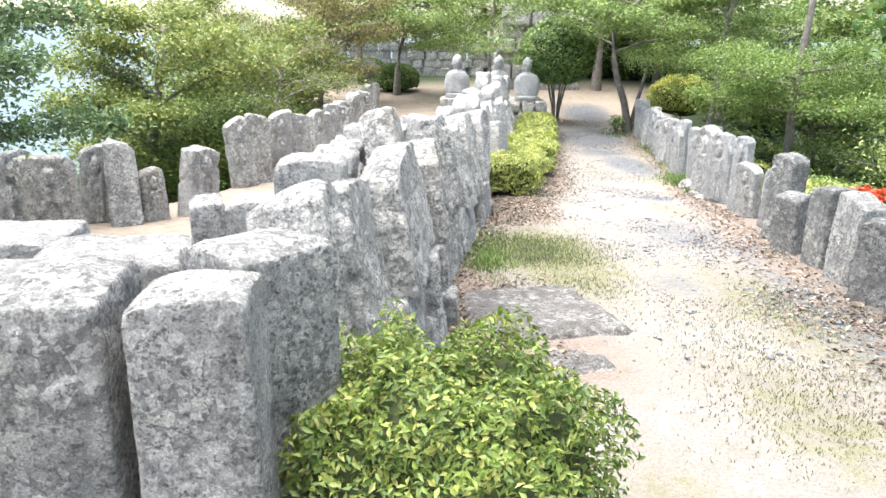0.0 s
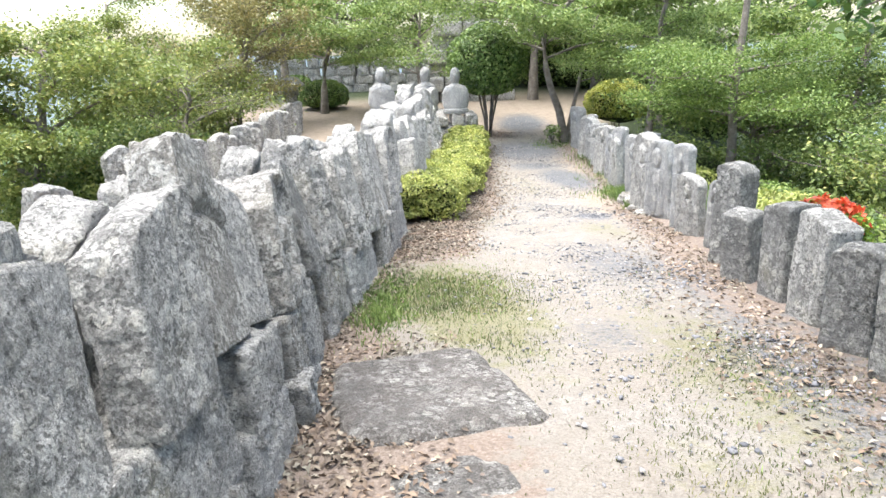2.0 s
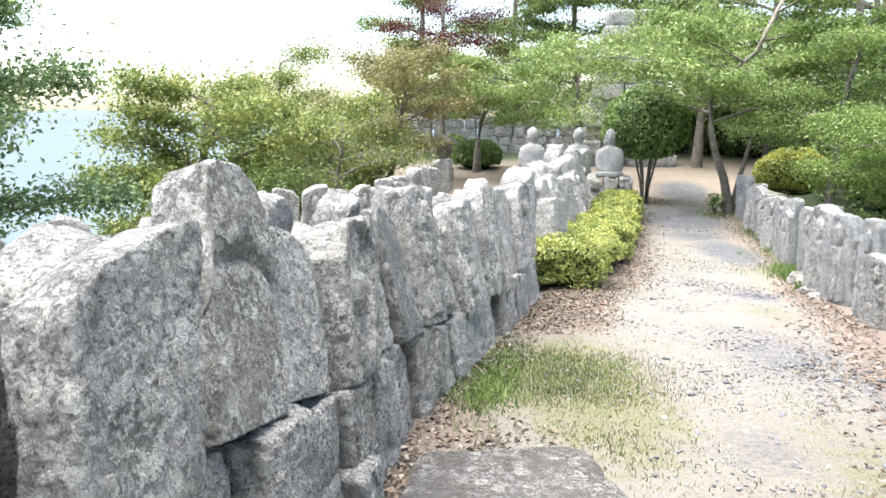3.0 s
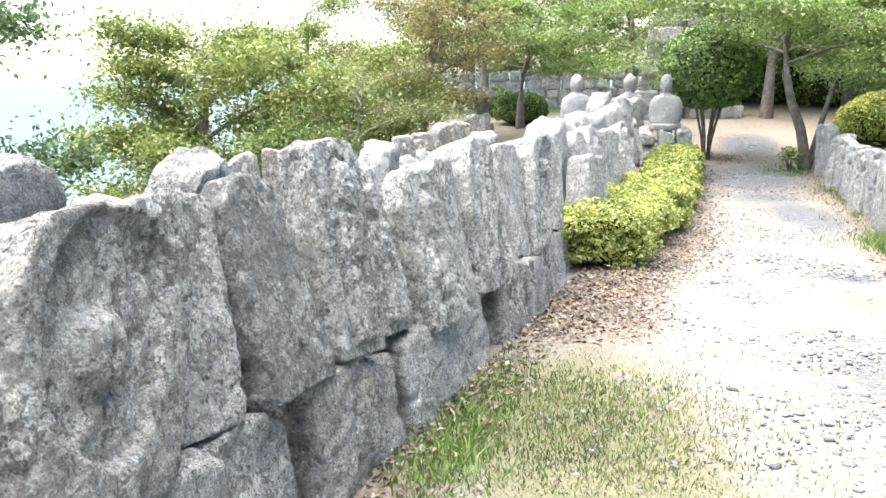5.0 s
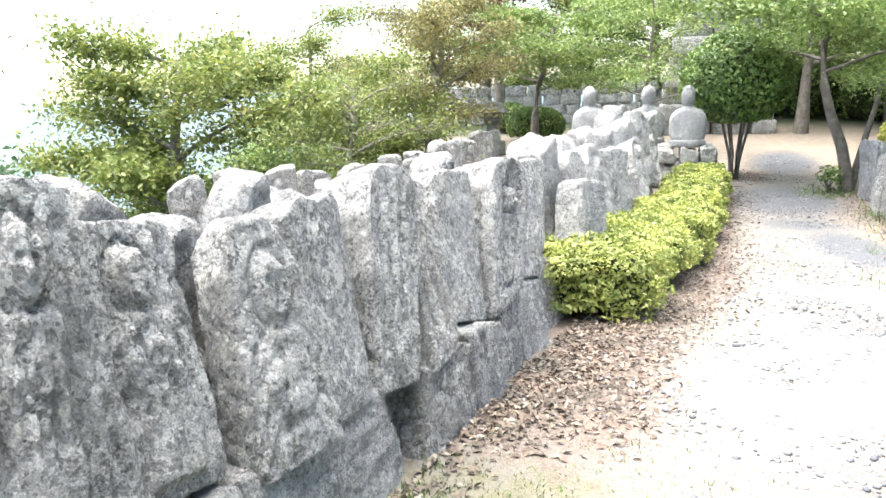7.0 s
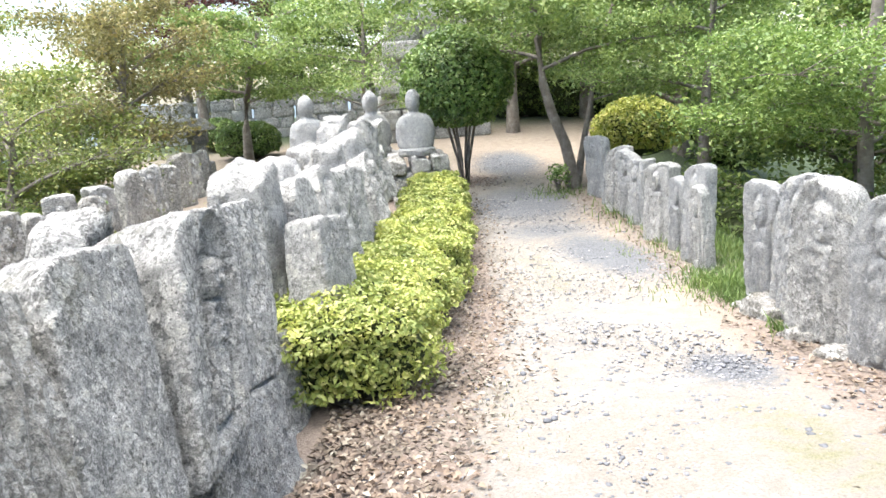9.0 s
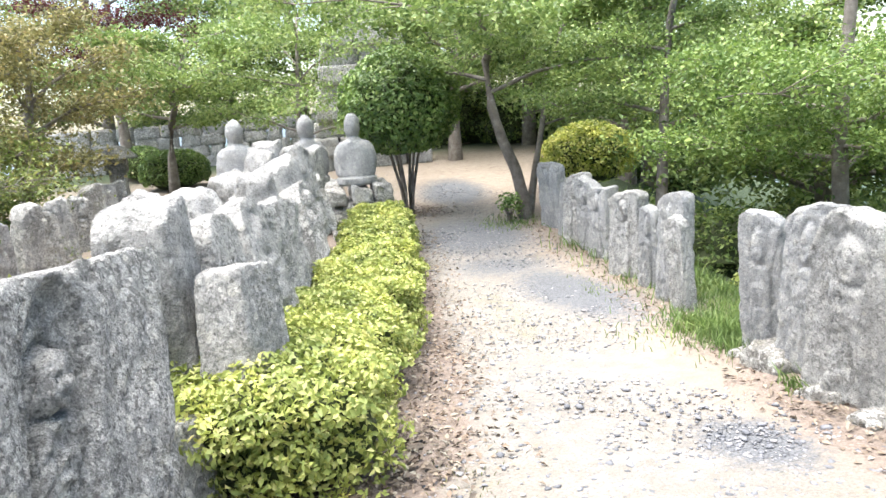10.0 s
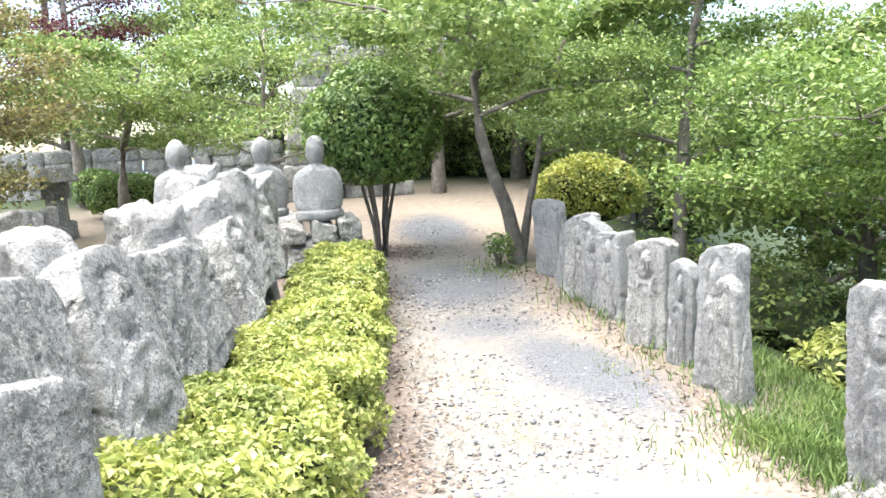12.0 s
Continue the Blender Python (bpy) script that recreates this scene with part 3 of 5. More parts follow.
def slab(foot, top, z_foot, z_top, d=0.25, figures=(), material=None, rounded=0.06, depth=0.048, set_back=0.0, turn=0.0, lean=15.0, dense=True):
    """One slab of the wall. foot, top: where it begins and ends along the wall; z_foot, z_top: the heights at those ends."""
    k = next(SEEDS)
    y0, y1 = (foot[0] + foot[1]) / 2, (top[0] + top[1]) / 2
    z0, z1 = (z_foot[0] + z_foot[1]) / 2, (z_top[0] + z_top[1]) / 2
    along = math.cos(radians(wall_turn(y0)))
    up = math.cos(radians(lean))
    w, h = (foot[1] - foot[0]) / along, (z1 - z0) / up
    return stone("carved_slab", *WALL_SLAB, (wall_face(y0) - d * 0.4 - set_back + 0.05 * math.sin(k * 2.4), y0, z0), material or STONE, wall_turn(y0) + turn + 7 * math.sin(k * 3.3), lean + 1.5 * math.sin(k * 1.9), d * 0.4 * math.sin(radians(lean)), w=w * 0.93, d=d * 0.8, h=h, seed=k, shear=(y1 - y0) / along / h,
                 taper=(top[1] - top[0]) / (foot[1] - foot[0]), round_top=rounded, tilt_top=(z_top[1] - z_top[0]) / 2 / h, tilt_foot=(z_foot[1] - z_foot[0]) / 2, square=14, kind=figures, depth=depth,
                 rough=0.48, around=116 if dense else 72, rows=90 if dense else 54)


slab((2.28, 2.56), (2.46, 2.82), (0.0, 0.0), (1.02, 1.05), 0.3, FIG, STONE, 0.3)
slab((2.58, 3.14), (2.86, 3.4), (0.08, 0.14), (0.99, 0.92), 0.24, (), STONE, 0.05, set_back=-0.06)
slab((3.3, 3.78), (3.46, 4.05), (0.36, 0.34), (0.93, 1.01), 0.22, (), STONE, 0.1)
slab((3.9, 4.44), (4.22, 4.76), (0.37, 0.26), (1.14, 1.11), 0.24, NECK, STONE_BROWN, 0.6, 0.03)
slab((4.46, 4.86), (4.66, 4.98), (0.27, 0.19), (0.9, 0.8), 0.24, (), STONE, 0.3)
slab((4.88, 5.36), (4.99, 5.77), (0.18, 0.11), (0.8, 0.77), 0.26, DISC, STONE_BROWN, 0.25, 0.04)
slab((5.38, 5.8), (5.79, 5.98), (0.13, 0.07), (0.74, 0.72), 0.24, (), STONE, 0.05)
slab((5.82, 6.36), (5.99, 6.4), (0.07, -0.02), (0.76, 0.73), 0.2, (), STONE_DARK, 0.2)
slab((6.4, 6.72), (6.53, 6.84), (0.0, -0.04), (0.82, 0.78), 0.26, FIG, STONE, 0.05)
slab((6.74, 7.18), (6.86, 7.28), (-0.04, -0.12), (0.69, 0.63), 0.25, FIG, STONE, 0.05)
slab((7.2, 7.6), (7.3, 7.64), (-0.18, -0.17), (0.61, 0.57), 0.25, HEAD, STONE, 0.45, 0.032)
slab((7.61, 7.97), (7.66, 8.12), (-0.18, -0.22), (0.59, 0.57), 0.24, (), STONE, 0.1)
slab((7.99, 8.32), (8.18, 8.64), (-0.22, -0.26), (0.63, 0.64), 0.26, FOLDS, STONE, 0.3)
slab((8.34, 8.74), (8.68, 9.04), (-0.26, -0.28), (0.53, 0.51), 0.25, FOLDS, STONE_BROWN, 0.08)
slab((8.84, 9.36), (9.09, 9.63), (-0.2, -0.32), (0.52, 0.5), 0.25, (), STONE, 0.12)
slab((9.38, 9.82), (9.66, 10.26), (-0.33, -0.3), (0.53, 0.47), 0.36, NICHE, STONE, 0.3, 0.06, turn=-12)
slab((9.98, 10.6), (10.5, 11.1), (-0.29, -0.37), (0.45, 0.38), 0.36, (), STONE, 0.06, set_back=0.05, turn=-6)
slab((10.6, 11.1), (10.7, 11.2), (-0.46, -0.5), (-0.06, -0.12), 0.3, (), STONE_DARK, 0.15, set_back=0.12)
slab((11.5, 11.98), (11.66, 12.08), (-0.5, -0.52), (0.16, 0.1), 0.38, (), STONE_PALE, 0.08, set_back=-0.08, turn=-14, lean=8.0)
slab((11.94, 12.52), (12.16, 12.74), (-0.48, -0.52), (0.31, 0.3), 0.3, (), STONE, 0.2)
slab((12.54, 13.4), (12.78, 13.5), (-0.52, -0.56), (0.31, 0.33), 0.3, HEAD, STONE_PALE, 0.3, 0.035)
slab((13.5, 14.0), (13.54, 14.34), (-0.58, -0.6), (0.22, 0.14), 0.3, FOLDS, STONE, 0.1, set_back=0.14, turn=-16)
slab((14.02, 15.1), (14.38, 15.3), (-0.6, -0.62), (0.17, 0.08), 0.28, PAIR, STONE_PALE, 0.12, 0.045)
slab((15.14, 15.74), (15.4, 16.0), (-0.62, -0.62), (0.13, 0.16), 0.28, FIG, STONE, 0.25, 0.045, dense=False)
slab((15.78, 16.4), (16.05, 16.65), (-0.6, -0.6), (0.18, 0.14), 0.3, FIG, STONE_PALE, 0.3, 0.045, dense=False)
slab((16.44, 16.98), (16.7, 17.2), (-0.58, -0.58), (0.12, 0.16), 0.3, HEAD, STONE_PALE, 0.35, 0.045, dense=False)
slab((17.02, 17.6), (17.25, 17.8), (-0.57, -0.56), (0.18, 0.1), 0.3, FIG, STONE, 0.2, 0.045, dense=False)
slab((17.64, 18.2), (17.85, 18.35), (-0.56, -0.56), (0.12, 0.16), 0.3, HEAD, STONE_PALE, 0.3, 0.045, dense=False)

# begins, ends along the wall, top height
BLOCKS = [(2.42, 3.06, 0.12), (3.1, 3.74, 0.36), (3.76, 4.05, 0.34), (4.08, 4.86, 0.24), (4.9, 5.2, 0.16), (5.23, 5.52, 0.12), (5.55, 6.05, 0.05), (6.09, 6.86, -0.05), (6.9, 7.14, -0.14),
          (7.17, 8.2, -0.17), (8.24, 8.93, -0.24), (8.96, 9.4, -0.28), (9.43, 9.95, -0.3), (9.98, 10.6, -0.33), (10.65, 11.5, -0.42), (11.55, 12.4, -0.46), (12.45, 13.4, -0.5), (13.45, 14.4, -0.56),
          (14.45, 15.4, -0.58), (15.45, 16.4, -0.58), (16.45, 17.4, -0.55), (17.45, 18.4, -0.54)]
for k, (a, b, top) in enumerate(BLOCKS):
    y = (a + b) / 2
    foot = gz(wall_face(y) + 0.15, y) - 0.1
    fall = (-0.05 if y < 10 else -0.02) * (b - a) * 2 + 0.03 * math.sin(k * 1.7)
    middle = foot + (top - foot) * (0.5 + 0.08 * math.sin(k * 2.3))
    courses = [(a - 0.1, b - 0.08, foot, middle, 0.05), (a, b, middle - 0.03, top, -0.02)] if y < 5.25 else [(a, b, foot, top, 0.0)]
    for c, (y0, y1, low, high, out_by) in enumerate(courses):
        y = (y0 + y1) / 2
        stone("base_block", *BASE_BLOCK, (wall_face(y) - (0.14 if y < 10.7 else 0.3) + out_by + 0.03 * math.sin(k * 1.9 + c), y, low), (STONE, STONE_PALE, STONE_BROWN, STONE_PALE, STONE, STONE_PALE, STONE, STONE_BROWN)[(k + c * 3) % 8], wall_turn(y) + 5 * math.sin(k * 2.2 + c), 6 + 4 * math.sin(k + c), 0.02,
              w=(y1 - y0) * 0.98, d=0.4, h=(high - low) / 0.98, seed=40 + k + c * 300, shear=0.12 * math.sin(k * 2.7 + c), taper=0.96, round_top=0.05, tilt_top=fall / 2 / (high - low), square=12, rough=0.8, around=80, rows=36)

stone("top_block", "large pale rough block set on the wall's top", "stone block", "", (0.4, 12.0, gz(0.0, 11.75)), STONE_PALE, wall_turn(11.7) + 4, 3, 0.05, w=0.5, d=0.4, h=0.5 - gz(0.0, 11.75), seed=77, taper=0.96, round_top=0.08, tilt_top=0.02, square=10, rough=0.8, around=70, rows=50)

# back slabs, seen over the top and across the other path
y, k = 3.7, 0
while y < 18.4:
    w = 0.26 + 0.18 * abs(math.sin(k * 1.7))
    top = float(np.interp(y, [3, 4, 6, 9, 10.3, 11, 13, 15, 18.5], [0.9, 0.92, 0.74, 0.52, 0.42, 0.02, 0.0, 0.1, 0.2])) + 0.1 * math.sin(k * 2.9)
    x = wall_face(y) - 0.78
    foot = gz(x - 0.4, y)
    stone("back_slab", "pale granite slab standing on the wall's far side", "carved stone", "back slabs of the wall", (x, y, foot), (STONE_PALE, STONE, STONE_PALE)[k % 3], 180 + wall_turn(y), 9 + 4 * math.sin(k), 0.05,
          w=w * 0.92, d=0.24, h=top - foot + 0.04, seed=80 + k, shear=0.06 * math.sin(k * 1.1), taper=0.95, round_top=0.05 + 0.2 * abs(math.sin(k * 3.3)), tilt_top=0.07 * math.sin(k * 5), square=7, around=44, rows=30)
    y += w * 1.06
    k += 1


for k, (x, y, z, w, h) in enumerate([(0.75, 14.9, 0.02, 0.5, 0.42), (0.55, 15.6, -0.1, 0.6, 0.5), (0.95, 15.9, 0.05, 0.55, 0.42), (0.7, 16.6, -0.05, 0.5, 0.6), (1.1, 16.9, 0.0, 0.5, 0.55), (0.85, 17.6, 0.0, 0.55, 0.6), (1.2, 17.9, 0.0, 0.45, 0.5), (0.4, 13.6, -0.05, 0.5, 0.5), (0.2, 12.4, 0.1, 0.5, 0.42), (1.25, 18.5, -0.2, 0.5, 0.7)]):
    stone("top_rock", "pale rough boulder piled on the wall's top", "boulder", "boulders on the wall", (x, y, z), STONE_PALE, 40 * math.sin(k * 2.0), 10 * math.sin(k * 1.3), 0.1,
          w=w, d=w * 0.8, h=h, seed=600 + k, taper=0.75, round_top=0.3, tilt_top=0.15 * math.sin(k), square=3.5, rough=1.2, around=32, rows=18)


def rubble_core():
    """Loose stones that fill the wall between its two faces, added against see-through gaps."""
    rng = np.random.default_rng(4)
    verts, faces = [], []
    for i in range(330):
        y = 1.2 + 17.2 * i / 330 + rng.uniform(-0.1, 0.1)
        x = wall_face(y) - 0.6 + rng.uniform(-0.12, 0.12)
        bottom = gz(x, y)
        z = bottom + rng.uniform(0.05, 0.62)
        r = rng.uniform(0.1, 0.18)
        bm = bmesh.new()
        bmesh.ops.create_icosphere(bm, subdivisions=2, radius=r)
        first = len(verts)
        for v in bm.verts:
            c = v.co * (1 + 0.35 * noise.noise(v.co * 6 + Vector((i, 0, 0))))
            verts.append((x + c.x, y + c.y * 1.2, z + c.z * 0.8))
        for f in bm.faces:
            faces.append([first + v.index for v in f.verts])
        bm.free()
    # a darker stone than most facing slabs, showing in their gaps
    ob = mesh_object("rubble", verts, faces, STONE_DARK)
    return tagged(ob, "grey rubble filling between the wall's two faces", "rubble", kind="stuff")


rubble_core()

# the square pillars at the wall's near end
PILLAR = ("square-cut pale granite pillar with a flat top", "stone pillar", "pillars at the wall's end")
for k, (x, y, w, d, top, face, material) in enumerate([(-0.98, 1.68, 0.42, 0.38, 1.07, -84, STONE), (-0.575, 1.63, 0.29, 0.26, 1.07, -86, STONE), (-0.53, 2.0, 0.34, 0.34, 1.07, -134, STONE), (-0.58, 3.22, 0.32, 0.24, 1.09, -86, STONE_PALE),
                                                       (-0.98, 2.12, 0.46, 0.34, 1.01, -78, STONE_PALE), (-1.42, 1.8, 0.4, 0.4, 1.04, -88, STONE), (-0.92, 3.5, 0.26, 0.26, 0.84, -84, STONE_PALE), (-1.13, 3.45, 0.17, 0.24, 0.85, -70, STONE), (-1.4, 2.3, 0.44, 0.36, 1.0, -82, STONE_PALE), (-1.86, 2.3, 0.44, 0.36, 1.02, -95, STONE)]):
    foot = gz(x, y) - 0.02
    stone("stone_pillar", *PILLAR, (x, y, foot), material, face, 0, 0.05, w=w, d=d, h=top - foot, seed=150 + k, taper=0.95, round_top=0.02, tilt_top=0.008 * math.sin(k), square=24, rough=0.3, around=96, rows=70)

# ---- standing stones along the path's other side ----
# y, width, height
POSTS = [(2.6, 0.42, 0.82), (3.15, 0.42, 0.85), (3.75, 0.42, 0.78), (4.35, 0.42, 0.76), (4.95, 0.4, 0.73), (5.48, 0.34, 0.66), (6.02, 0.42, 0.73), (6.58, 0.36, 0.72), (7.24, 0.3, 0.56), (7.82, 0.32, 0.9), (8.5, 0.2, 0.72),
         (9.27, 0.4, 0.65), (9.78, 0.26, 0.97), (10.85, 0.52, 1.0), (11.5, 0.62, 1.06), (12.1, 0.36, 1.06), (12.62, 0.34, 1.0), (13.98, 0.22, 0.82), (14.32, 0.38, 1.0), (14.96, 0.24, 0.8), (15.48, 0.44, 0.9), (16.42, 0.4, 0.85), (16.86, 0.38, 0.9),
         (17.3, 0.44, 0.9), (17.78, 0.32, 0.74), (18.4, 0.6, 0.95)]
for k, (y, w, h) in enumerate(POSTS):
    x = lerp_table(RIGHT, y) + 0.13 + 0.04 * math.sin(k * 2.1)
    carved = y > 8.3
    stone("standing_stone", ("pale grey standing stone with a worn carving beside the path" if carved else "blue-grey rough standing stone beside the path"), "standing stone", "standing stones along the path",
          (x, y, gz(x, y)), ((STONE_BLUE, STONE_BLUE, STONE_PALE)[k % 3] if carved else (STONE_DARK, STONE_DARK, STONE, STONE_DARK)[k % 4]), (203 + 10 * math.sin(k * 1.7)) if carved else (200 + 22 * math.sin(k * 1.7)), 3 * math.sin(k * 2.2), 0.05,
          w=w * (0.9 if y < 8.3 else 0.94), d=(0.2 if carved else 0.28) + 0.05 * math.sin(k), h=h + 0.05, seed=200 + k, shear=0.05 * math.sin(k * 1.4), taper=0.93, round_top=0.5 if 10.5 < y < 11.8 else 0.02 + 0.09 * abs(math.sin(k * 2.7)), tilt_top=0.05 * math.sin(k * 3.9),
          square=12 if carved else 16, rough=0.6 if carved else 0.45, kind=POST_FIGURE if carved else (), depth=0.032, around=84, rows=64)

# ---- the outer row beyond the other path ----
# x, y, width, top height
OUTERS = [(-5.0, 7.2, 0.5, 0.52), (-4.6, 7.75, 0.5, 0.5), (-4.2, 7.85, 0.6, 0.47), (-4.15, 8.65, 0.36, 0.44), (-3.7, 8.46, 0.36, 0.5), (-3.52, 8.8, 0.32, 0.14), (-3.12, 9.16, 0.5, 0.34), (-3.4, 12.5, 0.42, 0.28),
          (-3.3, 13.05, 0.44, 0.28), (-3.1, 13.8, 0.45, 0.13), (-2.8, 14.45, 0.48, 0.02),
          (-2.6, 15.0, 0.4, 0.0), (-2.5, 15.7, 0.35, -0.1), (-2.45, 16.3, 0.4, 0.02), (-2.4, 17.0, 0.35, -0.12), (-2.4, 17.6, 0.4, -0.05), (-2.35, 18.3, 0.36, 0.05), (-2.3, 19.0, 0.4, -0.12), (-2.3, 19.8, 0.4, -0.05),
          (-2.3, 20.6, 0.35, -0.1), (-2.2, 21.4, 0.4, 0.0), (-2.2, 22.3, 0.4, -0.05), (-2.3, 23.2, 0.4, -0.1)]
for k, (x, y, w, top) in enumerate(OUTERS):
    top -= 0.17 if y < 13.5 else 0.04
    foot = gz(x, y)
    stone("standing_stone", "grey standing stone with a worn figure beside the lower path", "standing stone", "standing stones along the lower path", (x, y, foot), (STONE_PALE, STONE, STONE_BROWN)[k % 3], -50 + 20 * math.sin(k * 1.3), 5 * math.sin(k * 1.9), 0.05,
          w=w, d=0.26, h=top - foot, seed=300 + k, shear=0.08 * math.sin(k * 2.4), taper=0.92, round_top=0.03 + 0.08 * abs(math.sin(k * 1.7)), tilt_top=0.06 * math.sin(k * 2.9), square=9, rough=0.7, kind=POST_FIGURE if k % 4 else (), depth=0.045, around=56, rows=40)

# ---- the flat rocks in the path ----
def flat_rock(x, y, rx, ry, thick, seed, turn):
    verts, faces = [], []
    n, rings = 48, 16
    for r in range(rings + 1):
        t = r / rings
        for i in range(n):
            a = 2 * math.pi * i / n
            q = (abs(math.cos(a)) ** 7 + abs(math.sin(a)) ** 7) ** (-1 / 7)
            e = q * (1 - 0.2 * max(0.0, math.sin(a)) * abs(math.cos(a)) + 0.05 * noise.noise(Vector((math.cos(a) * 6, math.sin(a) * 6, seed))) + 0.2 * noise.noise(Vector((math.cos(a) * 1.6, math.sin(a) * 1.6, seed))))
            px, py = rx * e * t * math.cos(a), ry * e * t * math.sin(a)
            c, s = math.cos(turn), math.sin(turn)
            wx, wy = x + px * c - py * s, y + px * s + py * c
            z = gz(wx, wy) + thick * (1 - max(0, t - 0.86) / 0.14 * 1.6) + 0.014 * noise.noise(Vector((wx * 5, wy * 5, seed))) + 0.008 * noise.noise(Vector((wx * 17, wy * 17, seed)))
            verts.append((wx, wy, z))
    for r in range(rings):
        for i in range(n):
            a, b = r * n + i, r * n + (i + 1) % n
            faces.append((a, b, b + n, a + n))
    ob = mesh_object("flat_rock", verts, faces, SLAB_STONE)
    return tagged(ob, "large dark flat rock set level into the path", "flat rock", "flat rocks in the path")


flat_rock(0.66, 5.15, 0.56, 0.62, 0.05, 1, 0.25)
flat_rock(0.72, 4.15, 0.28, 0.22, 0.012, 4, 0.4)
flat_rock(0.3, 3.72, 0.36, 0.28, 0.05, 2, 0.0)


# ---- seated statues ----
def statue(x, y, top, turn, seed, foot):
    """A worn seated stone statue as one plain lofted shape: folded legs, body, shoulders, neck, head."""
    H = top - foot
    rows = [(0.0, 0.3, 0.3), (0.03, 0.345, 0.34), (0.1, 0.35, 0.34), (0.125, 0.31, 0.28), (0.15, 0.34, 0.28), (0.24, 0.365, 0.27), (0.34, 0.37, 0.25), (0.44, 0.355, 0.235), (0.52, 0.325, 0.22), (0.58, 0.27, 0.2), (0.625, 0.185, 0.165),
            (0.65, 0.135, 0.14), (0.675, 0.12, 0.13), (0.71, 0.135, 0.15), (0.77, 0.16, 0.175), (0.84, 0.165, 0.18), (0.905, 0.148, 0.16), (0.955, 0.108, 0.12), (0.985, 0.06, 0.065), (0.998, 0.015, 0.015)]
    n = 36
    verts, faces = [], []
    off = Vector((seed * 9.1, 0, 0))
    fine = []
    for a, b in zip(rows, rows[1:]):
        for s in range(3):
            fine.append(tuple(p + (q - p) * s / 3 for p, q in zip(a, b)))
    fine.append(rows[-1])
    for v, w, d in fine:
        for i in range(n):
            a = 2 * math.pi * i / n
            p = Vector((w * (0.86 if v < 0.62 else 0.74) * math.cos(a) * H / 1.05, d * 0.85 * math.sin(a) * H / 1.05, v * H))
            p += Vector((math.cos(a), math.sin(a), 0)) * (0.02 * noise.noise(p * 4 + off) + 0.012 * noise.noise(p * 11 + off))
            verts.append(p)
    for j in range(len(fine) - 1):
        for i in range(n):
            a, b = j * n + i, j * n + (i + 1) % n
            faces.append((a, b, b + n, a + n))
    faces.append([(len(fine) - 1) * n + i for i in range(n)])
    faces.append([n - 1 - i for i in range(n)])
    ob = mesh_object("seated_statue", verts, faces, STONE_BLUE)
    ob.matrix_world = pose(x, y, foot, 0, 0, turn)
    return tagged(ob, "weathered pale granite seated statue on a stone base", "statue", "seated statues")


def pedestal(x, y, top, w, seed):
    """Stacked rough stones that carry a statue."""
    foot = gz(x, y)
    e = thing("statue_base", "stacked rough grey stones carrying a seated statue", "stone base", "statue bases", (x, y, foot))
    levels = 3
    h = (top - foot) / levels
    for j in range(levels):
        cuts = 2 + (j + seed) % 2
        for c in range(cuts):
            for row in (0, 1):
                ww = w / cuts
                me = stone_mesh("block", ww * 0.97, w * 0.5, h * 1.02, seed * 20 + j * 5 + c + row * 3, taper=0.94, round_top=0.12, tilt_top=0.08 * math.sin(seed * 3 + j * 2 + c), square=8, rough=1.3, around=36, rows=12)
                me.materials.append((STONE_PALE, STONE, STONE_BROWN)[(j + c) % 3])
                ob = new("block", me)
                ob.parent = e
                ob.matrix_parent_inverse = Matrix.Identity(4)
                ob.location = ((c + 0.5) * ww - w / 2 + 0.05 * math.sin(j * 4 + c * 2 + seed), (row - 0.5) * w * 0.5 + 0.06 * math.sin(j * 5 + seed + c), j * h)
                ob.rotation_euler = (0, 0, radians(90))
    return e


for k, (x, y, top, foot, turn) in enumerate([(0.26, 20.2, 0.81, -0.3, 10), (1.34, 20.2, 0.79, -0.3, 5), (2.02, 19.5, 0.77, -0.3, -5)]):
    statue(x, y, top, turn, k + 1, foot)
    pedestal(x, y, foot, 0.95, k + 1)


for k, (x, y, w, h) in enumerate([(4.02, 12.25, 0.42, 0.24), (3.93, 11.62, 0.36, 0.16), (3.88, 11.15, 0.28, 0.12), (4.06, 12.6, 0.2, 0.12)]):
    stone("foot_boulder", "low brownish boulder wedged under a standing stone", "boulder", "boulders under the stones", (x, y, gz(x, y)), STONE_BROWN, 190 + 20 * math.sin(k * 3), 0, 0.06,
          w=w, d=0.3, h=h * 0.85, seed=640 + k, taper=0.86, round_top=0.2, tilt_top=0.15 * math.sin(k * 2.0), square=6, rough=1.3, around=32, rows=14)


def lantern(x, y):
    """A squat dark stone lantern at the clearing's edge."""
    e = thing("stone_lantern", "squat dark grey stone lantern beside the lower path", "stone lantern", "", (x, y, gz(x, y)))
    for name, w, z, h, mat, taper in (("foot", 0.6, 0.0, 0.35, STONE_BROWN, 0.9), ("shaft", 0.34, 0.33, 0.5, STONE, 0.95), ("light_box", 0.44, 0.8, 0.32, STONE_DARK, 1.0), ("cap", 0.85, 1.1, 0.26, STONE_DARK, 0.45)):
        me = stone_mesh(name, w, w, h, 700 + len(name), taper=taper, round_top=0.05, square=6, rough=0.4, around=28, rows=10)
        me.materials.append(mat)
        ob = new(name, me)
        ob.parent = e
        ob.location = (0, 0, z)


lantern(-2.6, 25.3)


